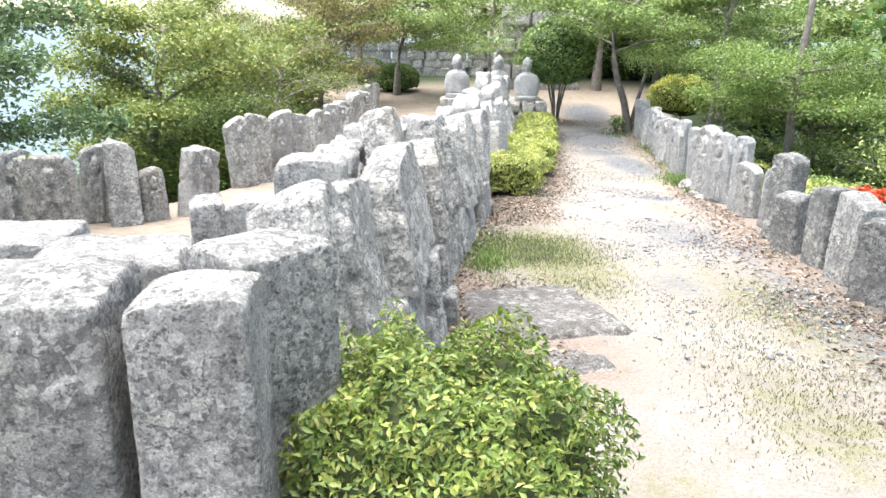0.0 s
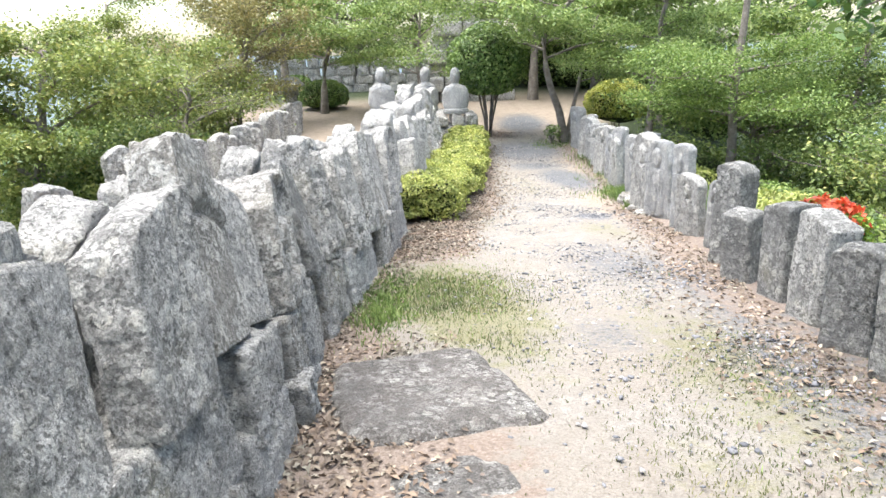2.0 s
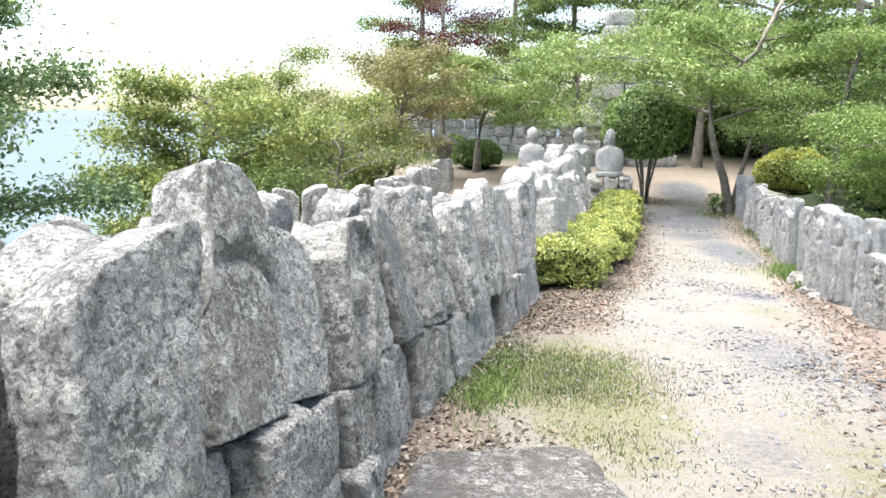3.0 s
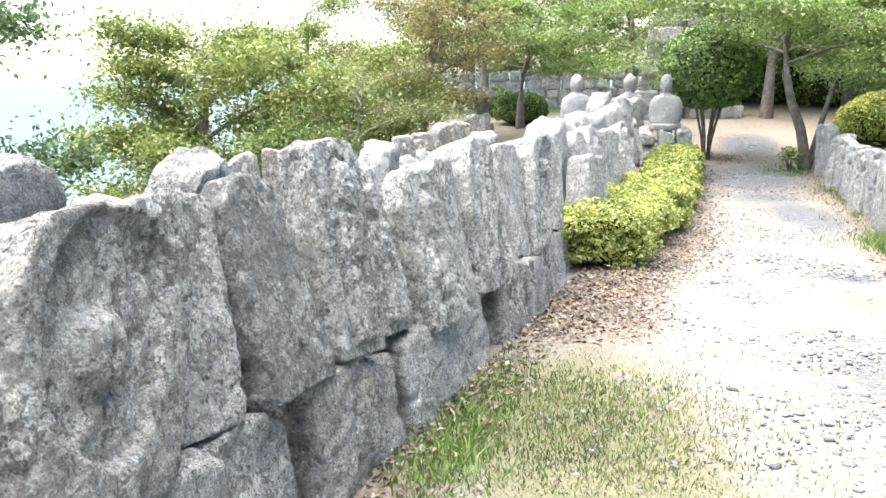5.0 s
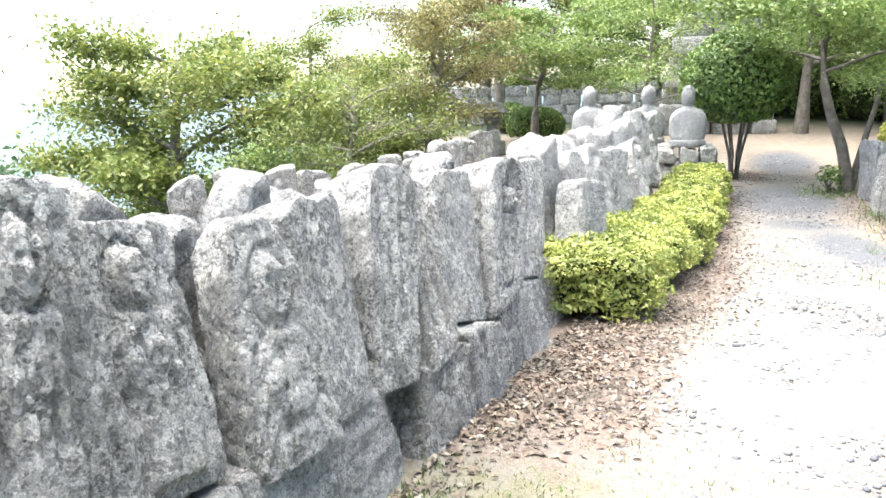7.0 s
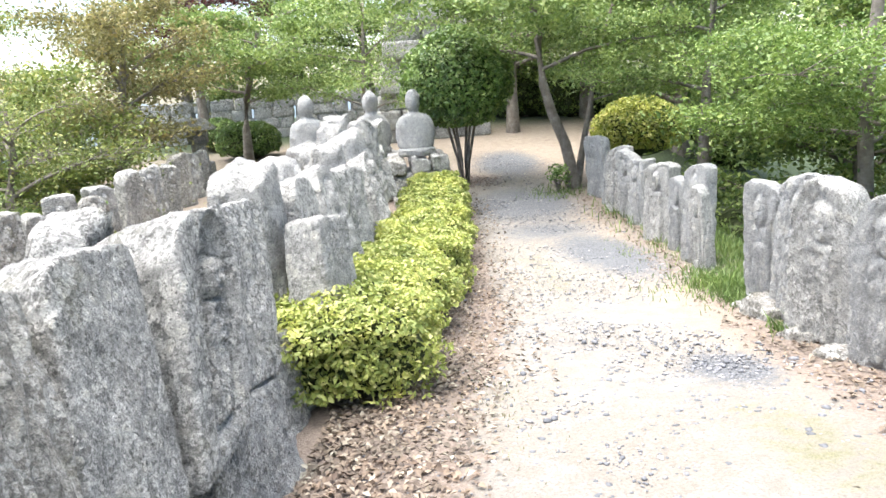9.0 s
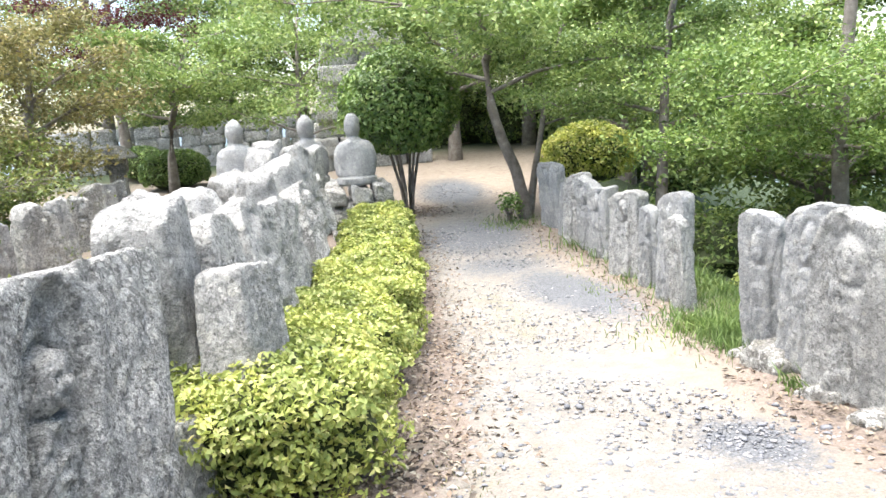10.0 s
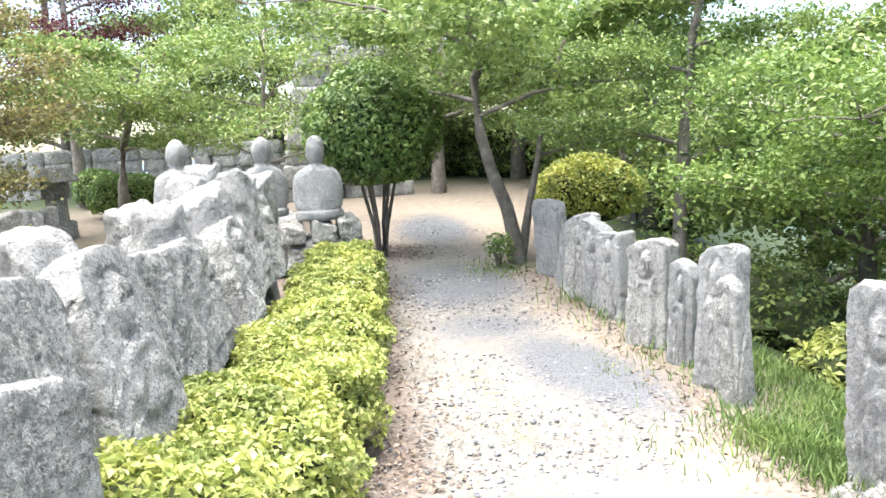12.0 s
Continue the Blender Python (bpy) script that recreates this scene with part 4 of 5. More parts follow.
# ---- shrubs and hedges ----
def shrub(name, label, category, group, centre, radii, count, size, material, seed, boxy=2.0, lumps=0.12, wide=0.55, depth=0.2, core=True):
    """A shrub: twigs at its foot, a dark hull for the inner shade, and a thick coat of single leaves over an uneven
    outline.
    """
    rng = np.random.default_rng(seed)
    cx, cy, cz = centre
    rx, ry, rz = radii
    e = thing(name, label, category, group, (cx, cy, gz(cx, cy)))
    base = gz(cx, cy)
    d = unit(rng.normal(size=(count, 3)))
    d[:, 2] = np.where(d[:, 2] < -0.55, -d[:, 2], d[:, 2])
    q = (np.abs(d) ** boxy).sum(1) ** (-1 / boxy)
    off = seed * 3.7
    wob = np.array([noise.noise(Vector((v[0] * 2.4 + off, v[1] * 2.4, v[2] * 2.4))) + 0.6 * noise.noise(Vector((v[0] * 6 + off, v[1] * 6, v[2] * 6))) for v in d])
    shell = (1 - depth * rng.random(count) ** 1.6) * (1 + lumps * wob)
    p = d * (q * shell)[:, None] * np.array([rx, ry, rz]) + np.array([0, 0, cz - base])
    facing = unit(d / np.array([rx, ry, rz])) + np.array([0, 0, 0.5])
    leaves("foliage", p, facing, size, material, e, rng, wide)
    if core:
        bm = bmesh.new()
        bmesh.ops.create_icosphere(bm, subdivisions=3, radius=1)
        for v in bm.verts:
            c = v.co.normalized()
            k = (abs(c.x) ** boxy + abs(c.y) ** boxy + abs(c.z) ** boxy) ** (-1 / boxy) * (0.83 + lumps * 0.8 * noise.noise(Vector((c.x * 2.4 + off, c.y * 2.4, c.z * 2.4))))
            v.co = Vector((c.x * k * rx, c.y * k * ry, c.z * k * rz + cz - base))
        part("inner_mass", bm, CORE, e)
    verts, faces = [], []
    for i in range(9):
        a = rng.uniform(0, 6.28)
        r = rng.uniform(0.02, 0.3)
        tube(verts, faces, [(math.cos(a) * r * rx * 0.5, math.sin(a) * r * ry * 0.5, -0.04), (math.cos(a) * r * rx, math.sin(a) * r * ry, (cz - base) * 0.5), (math.cos(a) * 0.5 * rx, math.sin(a) * 0.5 * ry, cz - base)], [0.014, 0.011, 0.006], 6)
    mesh_object("stem", verts, faces, BARK, e)
    return e


shrub("azalea_shrub", "bushy fresh green azalea shrub beside the pillars", "shrub", "", (-0.02, 2.0, 0.2), (0.55, 0.48, 0.5), 27000, 0.03, LEAF_AZALEA, 1, 2.2, 0.3, 0.42, 0.4)

# the clipped hedge along the wall, shrub by shrub
HEDGE = ("clipped yellow-green hedge shrub along the wall's foot", "hedge shrub", "clipped hedge along the wall")
for k, (x, y, rx, ry, h) in enumerate([(0.76, 11.98, 0.7, 0.84, 0.66), (1.14, 13.35, 0.62, 0.78, 0.58), (1.55, 14.55, 0.5, 0.75, 0.55), (1.78, 15.8, 0.48, 0.75, 0.55), (1.99, 17.05, 0.46, 0.75, 0.55), (2.19, 18.35, 0.44, 0.8, 0.52)]):
    z = gz(x, y)
    shrub("hedge_shrub", *HEDGE, (x, y, z + 0.03 + h / 2), (rx, ry, h / 2 + 0.03), 20000 if k < 3 else 12000, 0.044 if k < 3 else 0.05, LEAF_HEDGE, 10 + k, 3.2, 0.28, 0.55, 0.3)

shrub("ball_shrub", "round clipped dark green shrub on the clearing", "shrub", "", (-1.9, 28.5, -0.4), (0.88, 0.88, 0.55), 7000, 0.07, LEAF_BALL, 21, 2.3, 0.06, 0.55, 0.12)
shrub("ball_shrub", "small round clipped dark green shrub", "shrub", "", (-3.1, 31.0, -0.3), (0.6, 0.6, 0.55), 2500, 0.07, LEAF_BALL, 22, 2.3, 0.06, 0.55, 0.12)
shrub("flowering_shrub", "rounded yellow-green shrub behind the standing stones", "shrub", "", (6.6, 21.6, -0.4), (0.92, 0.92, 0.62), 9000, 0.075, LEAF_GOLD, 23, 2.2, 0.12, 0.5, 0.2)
shrub("red_azalea", "low azalea shrub with red-orange flowers", "shrub", "", (4.6, 8.0, -0.5), (0.42, 0.42, 0.34), 1500, 0.06, LEAF_SHRUB, 24, 2.0, 0.2)
shrub("red_azalea", "cluster of red-orange azalea flowers", "flowers", "", (4.58, 7.95, -0.32), (0.3, 0.34, 0.22), 420, 0.07, FLOWER, 25, 2.0, 0.3, 0.8, 0.3, core=False)
for k, (x, y, r, m) in enumerate([(4.6, 8.7, 0.5, LEAF_HEDGE), (4.9, 9.7, 0.55, LEAF_HEDGE), (5.3, 8.6, 0.6, LEAF_WOOD), (5.6, 10.6, 0.7, LEAF_WOOD), (5.0, 6.4, 0.45, LEAF_WOOD), (5.6, 7.0, 0.6, LEAF_BALL), (5.4, 12.0, 0.5, LEAF_BRIGHT), (4.7, 4.9, 0.5, LEAF_WOOD), (6.3, 12.8, 0.8, LEAF_BRIGHT), (6.4, 9.4, 0.8, LEAF_WOOD), (6.6, 7.4, 0.7, LEAF_BALL),
                                  (5.9, 14.6, 0.55, LEAF_HEDGE), (6.5, 16.5, 0.8, LEAF_WOOD), (6.0, 18.0, 0.5, LEAF_WOOD), (5.6, 5.2, 0.6, LEAF_BALL)]):
    shrub("slope_shrub", "loose low green shrub on the slope", "shrub", "shrubs on the slope", (x, y, gz(x, y) + r * 0.45), (r, r, r * 0.6), 2600, 0.075, m, 30 + k, 2.0, 0.35, 0.5, 0.4)
for k, (x, y, r) in enumerate([(5.2, 35.5, 1.5), (7.2, 34.5, 1.4), (8.8, 33.0, 1.5), (10.4, 30.5, 1.5), (11.5, 27.5, 1.4)]):
    shrub("wood_shrub", "deep green undergrowth at the edge of the wood", "shrub", "undergrowth of the wood", (x, y, gz(x, y) + r * 0.5), (r, r, r * 0.8), 5000, 0.13, LEAF_WOOD, 70 + k, 2.0, 0.35, 0.5, 0.4)
shrub("tree_seedling", "small leafy seedling at the tree's foot", "shrub", "", (4.3, 19.2, -0.85), (0.2, 0.2, 0.24), 260, 0.07, LEAF_BALL, 60, 2.0, 0.3, 0.5, 0.6, core=False)


# ---- trees ----
def tree(name, label, base, trunk, radius, limbs, reach, leaf, count, material, seed, clump=(0.5, 0.5, 0.16), rise=0.35, start=0.45, twigs=4, bare=False, stop=1.0, spread=0.8):
    """A tree: a tapered bent trunk, limbs that fork into twigs, and clumps of single leaves along the twigs. trunk: offsets from the base."""
    rng = np.random.default_rng(seed)
    e = thing(name, label, "tree", "", base)
    verts, faces = [], []
    tr = [Vector(p) for p in trunk]
    n = len(tr)
    tube(verts, faces, tr, [radius * (1.25 if i == 0 else 1 - 0.62 * i / (n - 1)) for i in range(n)], 10)
    ends = []

    def along(f):
        f = f * (n - 1)
        i = min(int(f), n - 2)
        return tr[i].lerp(tr[i + 1], f - i)

    for k in range(limbs):
        f = start + (stop - start) * (k + rng.uniform(0.1, 0.9)) / limbs
        p = along(min(f, 1.0))
        a = k * 2.4 + rng.uniform(-0.5, 0.5)
        length = reach * rng.uniform(0.7, 1.15) * (1.0 if f < 0.8 else 0.75)
        pts = [p]
        up = rise * rng.uniform(0.6, 1.4)
        for s in range(1, 5):
            a += rng.uniform(-0.25, 0.25)
            q = pts[-1] + Vector((math.cos(a), math.sin(a), up * (1.1 - 0.25 * s) + rng.uniform(-0.12, 0.12))) * (length / 4)
            pts.append(q)
        r0 = radius * 0.42 * (1.1 - 0.5 * f)
        tube(verts, faces, pts, [r0, r0 * 0.8, r0 * 0.6, r0 * 0.4, r0 * 0.2], 6)
        for s in (1, 2, 3, 4):
            for w in range(twigs):
                b = a + rng.uniform(-1.4, 1.4)
                t = length * rng.uniform(0.18, 0.42)
                tip = pts[s] + Vector((math.cos(b) * t, math.sin(b) * t, t * rng.uniform(-0.1, 0.55)))
                tube(verts, faces, [pts[s], pts[s].lerp(tip, 0.5) + Vector((0, 0, 0.05 * t)), tip], [r0 * 0.25, r0 * 0.16, r0 * 0.06], 4)
                if bare:
                    for z in range(3):
                        tip2 = tip + Vector(rng.uniform(-1, 1, 3) * t * 0.6) + Vector((0, 0, 0.2 * t))
                        tube(verts, faces, [pts[s].lerp(tip, 0.6), tip2], [r0 * 0.1, r0 * 0.04], 3)
                ends.append(tip)
                ends.append(pts[s].lerp(tip, 0.55))
    mesh_object("trunk", verts, faces, BARK, e)
    ends = np.array([tuple(p) for p in ends])
    count, leaf = int(count * 1.5), leaf * 0.8
    pick = rng.integers(0, len(ends), count)
    places = ends[pick] + rng.normal(size=(count, 3)) * np.array(clump) * rng.uniform(0.3, 1.0, (count, 1))
    facing = np.tile(np.array([0, 0, 1.0]), (count, 1))
    leaves("crown", places, facing, leaf, material, e, rng, 0.55, 0.25, spread)
    return e


def at(x, y):
    return (x, y, gz(x, y) - 0.05)


# over the path and the clearing
tree("maple_tree", "slender grey maple leaning over the path, light green crown", at(4.62, 19.4), [(0, 0, 0), (-0.05, 0, 0.4), (-0.14, 0, 0.8), (-0.33, 0, 1.3), (-0.46, 0, 1.8), (-0.5, 0.05, 2.5), (-0.2, 0.1, 3.0), (0.4, 0.1, 3.5), (0.9, 0.2, 4.6)], 0.105, 11, 2.8, 0.11, 20000, LEAF_MAPLE, 101, (0.32, 0.32, 0.1), 0.28, 0.5)
tree("maple_tree", "thin grey maple stem with light green leaves", at(4.78, 19.5), [(-0.1, 0, 0), (0.06, 0, 0.8), (0.2, 0, 1.4), (0.35, 0.1, 2.1), (0.7, 0.2, 3.0)], 0.06, 6, 1.3, 0.1, 3000, LEAF_MAPLE, 102, (0.3, 0.3, 0.1), 0.3, 0.5)
tree("maple_tree", "light green maple spreading over the statues", at(-1.8, 27.2), [(0, 0, 0), (0.05, 0, 0.9), (0.15, 0, 1.7), (0.5, -0.3, 2.6), (0.8, -0.6, 3.6)], 0.12, 9, 2.9, 0.12, 20000, LEAF_MAPLE, 103, (0.34, 0.34, 0.12), 0.28, 0.45)
tree("maple_tree", "young many-stemmed light green maple behind the statues", at(1.3, 24.5), [(0, 0, 0), (0.1, 0, 0.8), (0.0, 0, 1.6), (0.1, 0, 2.6), (0.2, 0.1, 3.8)], 0.07, 9, 2.3, 0.1, 4800, LEAF_MAPLE, 104, (0.3, 0.3, 0.12), 0.4, 0.35)
tree("maple_tree", "light green maple over the clearing", at(5.6, 29.0), [(0, 0, 0), (0.05, 0, 1.2), (0.1, 0, 2.2), (0.3, 0, 3.4), (0.2, 0.1, 5.0)], 0.17, 10, 3.4, 0.11, 14000, LEAF_MAPLE, 105, (0.42, 0.42, 0.14), 0.35, 0.4)


def ball_tree():
    e = thing("camellia_tree", "many-stemmed tree clipped to a dense dark glossy ball", "tree", "", at(2.95, 20.7))
    rng = np.random.default_rng(9)
    verts, faces = [], []
    for k in range(6):
        a = k * 1.05
        r = 0.38
        tube(verts, faces, [(0.05 * math.cos(a), 0.05 * math.sin(a), 0), (0.1 * math.cos(a), 0.1 * math.sin(a), 0.5), (0.24 * math.cos(a), 0.24 * math.sin(a), 1.1), (r * math.cos(a) * 1.2, r * math.sin(a) * 1.2, 1.8)], [0.035, 0.028, 0.022, 0.014], 7)
    mesh_object("trunk", verts, faces, BARK, e)
    n = 13000
    d = unit(rng.normal(size=(n, 3)))
    wob = np.array([noise.noise(Vector(v * 2.1)) + 0.5 * noise.noise(Vector(v * 5)) for v in d])
    shape = np.array([1.0, 1.0, 0.92])
    p = d * ((1 + 0.13 * wob) * (1 - 0.2 * rng.random(n) ** 1.5))[:, None] * shape
    p[:, 2] = np.where(p[:, 2] < -0.72, p[:, 2] * 0.4 - 0.43, p[:, 2]) + 1.93
    leaves("crown", p, d + np.array([0, 0, 0.5]), 0.085, LEAF_BALL, e, rng, 0.5, 0.3, 0.6)
    # dark hull under the leaves, coloured as the crown's inner shade
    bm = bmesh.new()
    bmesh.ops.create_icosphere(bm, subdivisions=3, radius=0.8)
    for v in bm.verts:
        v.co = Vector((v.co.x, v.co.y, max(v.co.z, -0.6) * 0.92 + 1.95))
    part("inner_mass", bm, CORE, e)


ball_tree()

# beyond the outer row
tree("maple_tree", "yellow-green maple on the slope above the bay", at(-6.7, 16.2), [(0, 0, 0), (-0.1, 0, 1.0), (0.2, 0, 2.0), (0.5, 0, 3.0), (0.6, 0.1, 3.9), (0.8, 0.1, 4.9)], 0.15, 16, 1.8, 0.12, 22000, LEAF_OLIVE, 111, (0.28, 0.28, 0.2), 0.7, 0.3, 5)
tree("bare_tree", "half-bare grey twiggy tree with few olive leaves", at(-4.3, 19.2), [(0, 0, 0), (0.1, 0, 0.8), (0.0, 0, 1.6), (0.2, 0, 2.2), (0.2, 0, 2.9)], 0.1, 10, 1.5, 0.07, 3800, LEAF_OLIVE, 112, (0.4, 0.4, 0.2), 0.6, 0.2, 4, True)
tree("maple_tree", "tan and olive maple beside the lower path", at(-3.9, 23.2), [(0, 0, 0), (0.1, 0, 1.0), (0.3, 0, 2.0), (0.5, 0, 3.0), (0.6, 0, 3.8)], 0.12, 15, 1.8, 0.115, 11000, LEAF_ORANGE, 113, (0.3, 0.3, 0.22), 0.7, 0.25, 5)
tree("maple_tree", "olive maple beside the lower path", at(-5.0, 21.0), [(0, 0, 0), (0.1, 0, 0.9), (-0.1, 0, 1.6), (0.1, 0, 2.4), (0.2, 0, 3.0)], 0.12, 14, 1.8, 0.115, 12000, LEAF_OLIVE, 114, (0.3, 0.3, 0.22), 0.7, 0.15, 5)
tree("red_maple", "dark red-leaved maple behind the clearing", at(-3.6, 31.5), [(0, 0, 0), (0, 0, 2.0), (0.1, 0, 4.0), (0.1, 0, 6.6)], 0.16, 9, 1.9, 0.12, 6500, LEAF_RED, 115, (0.5, 0.5, 0.25), 0.4, 0.5)
tree("broadleaf_tree", "green broadleaf tree beside the lower path", at(-7.0, 10.1), [(0, 0, 0), (0.1, 0, 1.5), (0.3, 0, 3), (0.2, 0, 4.5), (0.4, 0, 6.0)], 0.13, 15, 1.8, 0.11, 20000, LEAF_GREY, 117, (0.27, 0.27, 0.18), 0.5, 0.25)
tree("broadleaf_tree", "green broadleaf tree on the slope", at(-8.0, 7.0), [(0, 0, 0), (0.1, 0, 2), (0.2, 0, 4), (0.2, 0, 6.5)], 0.17, 13, 2.6, 0.12, 20000, LEAF_BRIGHT, 118, (0.55, 0.55, 0.3), 0.5, 0.2)
for k, (x, y, h) in enumerate([(-5.0, 17.4, 1.8), (-7.2, 18.5, 2.6), (-7.2, 21, 3.4), (-5.9, 24.5, 3.4), (-8.2, 26.5, 5.0)]):
    tree("slope_tree", "leafy green tree on the slope below the lower path", at(x, y), [(0, 0, 0), (0.1, 0, h * 0.3), (-0.1, 0, h * 0.6), (0, 0, h)], 0.1, 12, 1.6, 0.11, 13000, (LEAF_WOOD, LEAF_OLIVE, LEAF_MAPLE)[k % 3], 120 + k, (0.45, 0.45, 0.3), 0.4, 0.15)

# the wood beyond the standing stones
tree("maple_tree", "slender tree with light green layered leaves", at(6.2, 18.0), [(0, 0, 0), (0.05, 0, 1.2), (0.1, 0, 2.2), (0.2, 0, 3.2), (0.5, 0, 4.4)], 0.09, 9, 1.5, 0.072, 13000, LEAF_MAPLE, 131, (0.28, 0.28, 0.12), 0.3, 0.35)
tree("broadleaf_tree", "forked grey tree with bright broad leaves", at(6.85, 15.2), [(0, 0, 0), (0.05, 0, 1.2), (0.0, 0, 2.2), (0.1, 0, 3.4), (0.2, 0, 5.0), (0.2, 0, 7.0)], 0.1, 11, 1.6, 0.068, 20000, LEAF_BRIGHT, 132, (0.3, 0.3, 0.14), 0.15, 0.3, stop=0.52)
tree("broadleaf_tree", "dense green tree beyond the standing stones", at(8.4, 17.5), [(0, 0, 0), (0.1, 0, 1.0), (0.0, 0, 2), (0.2, 0, 2.8)], 0.14, 14, 2.0, 0.13, 10000, LEAF_WOOD, 133, (0.6, 0.6, 0.3), 0.3, 0.5)
tree("broadleaf_tree", "dense green tree on the wooded slope", at(9.2, 12.5), [(0, 0, 0), (0.1, 0, 0.8), (0.0, 0, 1.6), (0.2, 0, 2.4)], 0.17, 14, 2.6, 0.09, 22000, LEAF_WOOD, 134, (0.36, 0.36, 0.15), 0.3, 0.12)
tree("broadleaf_tree", "green tree standing beyond the slope shrubs", at(9.7, 16.0), [(0, 0, 0), (0.1, 0, 1.2), (0.0, 0, 2.6), (0.2, 0, 4.6)], 0.13, 14, 1.6, 0.09, 18000, LEAF_WOOD, 136, (0.32, 0.32, 0.18), 0.3, 0.25)
tree("maple_tree", "olive green layered tree on the slope", at(8.6, 9.4), [(0, 0, 0), (0.1, 0, 0.7), (0.0, 0, 1.3), (0.2, 0, 1.9)], 0.15, 14, 2.3, 0.1, 15000, LEAF_OLIVE, 135, (0.3, 0.3, 0.11), 0.25, 0.12)
for k, (x, y, h) in enumerate([(10.9, 21.5, 5), (11.5, 16, 2.6), (9.4, 26.0, 7), (10.5, 27, 9), (8.6, 31.5, 8), (12, 10.5, 2.2), (4.0, 35, 9), (6.5, 37, 9), (12.5, 33, 10), (-1.0, 37, 8), (1.6, 36.5, 8), (10.5, 6.8, 3.5), (7.0, 34, 8), (-5, 36, 8)]):
    tree("wood_tree", "deep green tree of the wood", at(x, y), [(0, 0, 0), (0.1, 0, h * 0.3), (-0.1, 0, h * 0.6), (0, 0, h)], 0.2, 14, 2.7, 0.17, 12000, (LEAF_WOOD, LEAF_WOOD, LEAF_MAPLE)[k % 3], 140 + k, (0.4, 0.4, 0.2), 0.35, 0.1, 5)


def hanging_branch():
    """The dark leafy branch end that hangs in from overhead at the walk's start."""
    e = thing("overhanging_tree", "tree beside the path with a dark leafy branch overhead", "tree", "", at(5.6, 3.0))
    rng = np.random.default_rng(5)
    verts, faces = [], []
    tube(verts, faces, [(0, 0, 0), (0.1, 0.1, 1.5), (0.0, 0.3, 2.4), (-0.6, 0.9, 2.85), (-1.4, 1.6, 2.95), (-2.5, 2.1, 2.9)], [0.16, 0.13, 0.1, 0.06, 0.035, 0.012], 8)
    pts = []
    for k in range(26):
        f = rng.uniform(0, 1)
        p = Vector((-0.7, 1.0, 2.9)).lerp(Vector((-2.5, 2.1, 2.9)), f)
        q = p + Vector((rng.uniform(-0.4, 0.3), rng.uniform(-0.3, 0.5), rng.uniform(-0.2, 0.3)))
        tube(verts, faces, [p, q], [0.012, 0.004], 4)
        pts += [q, p.lerp(q, 0.5)]
    # upper crown, out of view, added to shade the path's near right side
    high = []
    tube(verts, faces, [(0.0, 0.3, 2.4), (-0.1, 0.5, 3.4), (-0.3, 0.8, 4.6)], [0.1, 0.07, 0.03], 8)
    for k in range(26):
        d = Vector(rng.normal(size=3)).normalized()
        q = Vector((-0.5 + 2.3 * d.x, 1.1 + 2.1 * d.y, 4.6 + 1.2 * d.z))
        p = Vector((-0.1, 0.5, 3.2)).lerp(Vector((-0.3, 0.8, 4.6)), rng.uniform(0, 1))
        tube(verts, faces, [p, p.lerp(q, 0.5) + Vector((0, 0, 0.15)), q], [0.035, 0.02, 0.006], 5)
        high += [p.lerp(q, 0.55), p.lerp(q, 0.8), q]
    mesh_object("trunk", verts, faces, BARK, e)
    pts = np.array([tuple(p) for p in pts])
    high = np.array([tuple(p) for p in high])
    n, m = 2200, 9000
    places = np.concatenate([pts[rng.integers(0, len(pts), n)] + rng.normal(size=(n, 3)) * 0.1, high[rng.integers(0, len(high), m)] + rng.normal(size=(m, 3)) * np.array([0.35, 0.35, 0.15])])
    leaves("crown", places, np.tile(np.array([0, 0, 1.0]), (n + m, 1)), 0.085, LEAF_DARK, e, rng)


hanging_branch()


# ---- the stone terrace and tower behind the clearing ----
def terrace():
    wall = tagged(new("wall_terrace"), "low terrace wall of stacked rough stones", "stone wall", kind="structure")
    k = 0
    for row in range(4):
        x = -8.0
        while x < 4.5:
            w = 0.5 + 0.35 * abs(math.sin(k * 1.9))
            y = 34.5 + 0.02 * (x + 2) ** 2
            me = stone_mesh("stone", w, 0.5, 0.4, 400 + k % 7, taper=0.95, round_top=0.08, square=6, rough=0.9, around=20, rows=6) if k < 7 else bpy.data.meshes[OUT["terrace"][k % 7]]
            if k < 7:
                me.materials.append((STONE, STONE_BROWN, STONE_PALE)[k % 3])
                OUT.setdefault("terrace", []).append(me.name)
            ob = new("stone", me)
            ob.parent = wall
            ob.matrix_world = pose(x + w / 2, y, gz(x, y) - 0.05 + row * 0.36, 0, 0, -90)
            x += w * 0.96
            k += 1


terrace()


def tower():
    """A ruin-like stack of cut stone courses behind the trees."""
    e = thing("stone_tower", "tall stack of pale cut stone blocks behind the trees", "stone tower", "", at(3.3, 29.6))
    k = 0
    z = 0.0
    for row in range(11):
        h = 0.42 + 0.12 * abs(math.sin(row * 1.7))
        half = 1.7 - 0.085 * row
        x = -half
        while x < half - 0.2:
            w = min(0.6 + 0.5 * abs(math.sin(k * 2.3)), half - x)
            me = stone_mesh("block", w, 1.1, h, 500 + k, taper=0.98, round_top=0.03, square=9, rough=0.7, around=24, rows=6)
            me.materials.append((STONE_PALE, STONE_PALE, STONE)[k % 3])
            ob = new("block", me)
            ob.parent = e
            ob.matrix_parent_inverse = Matrix.Identity(4)
            ob.location = (x + w / 2, 0.08 * math.sin(k), z)
            ob.rotation_euler = (0, 0, radians(-90))
            x += w
            k += 1
        z += h * 0.97


tower()

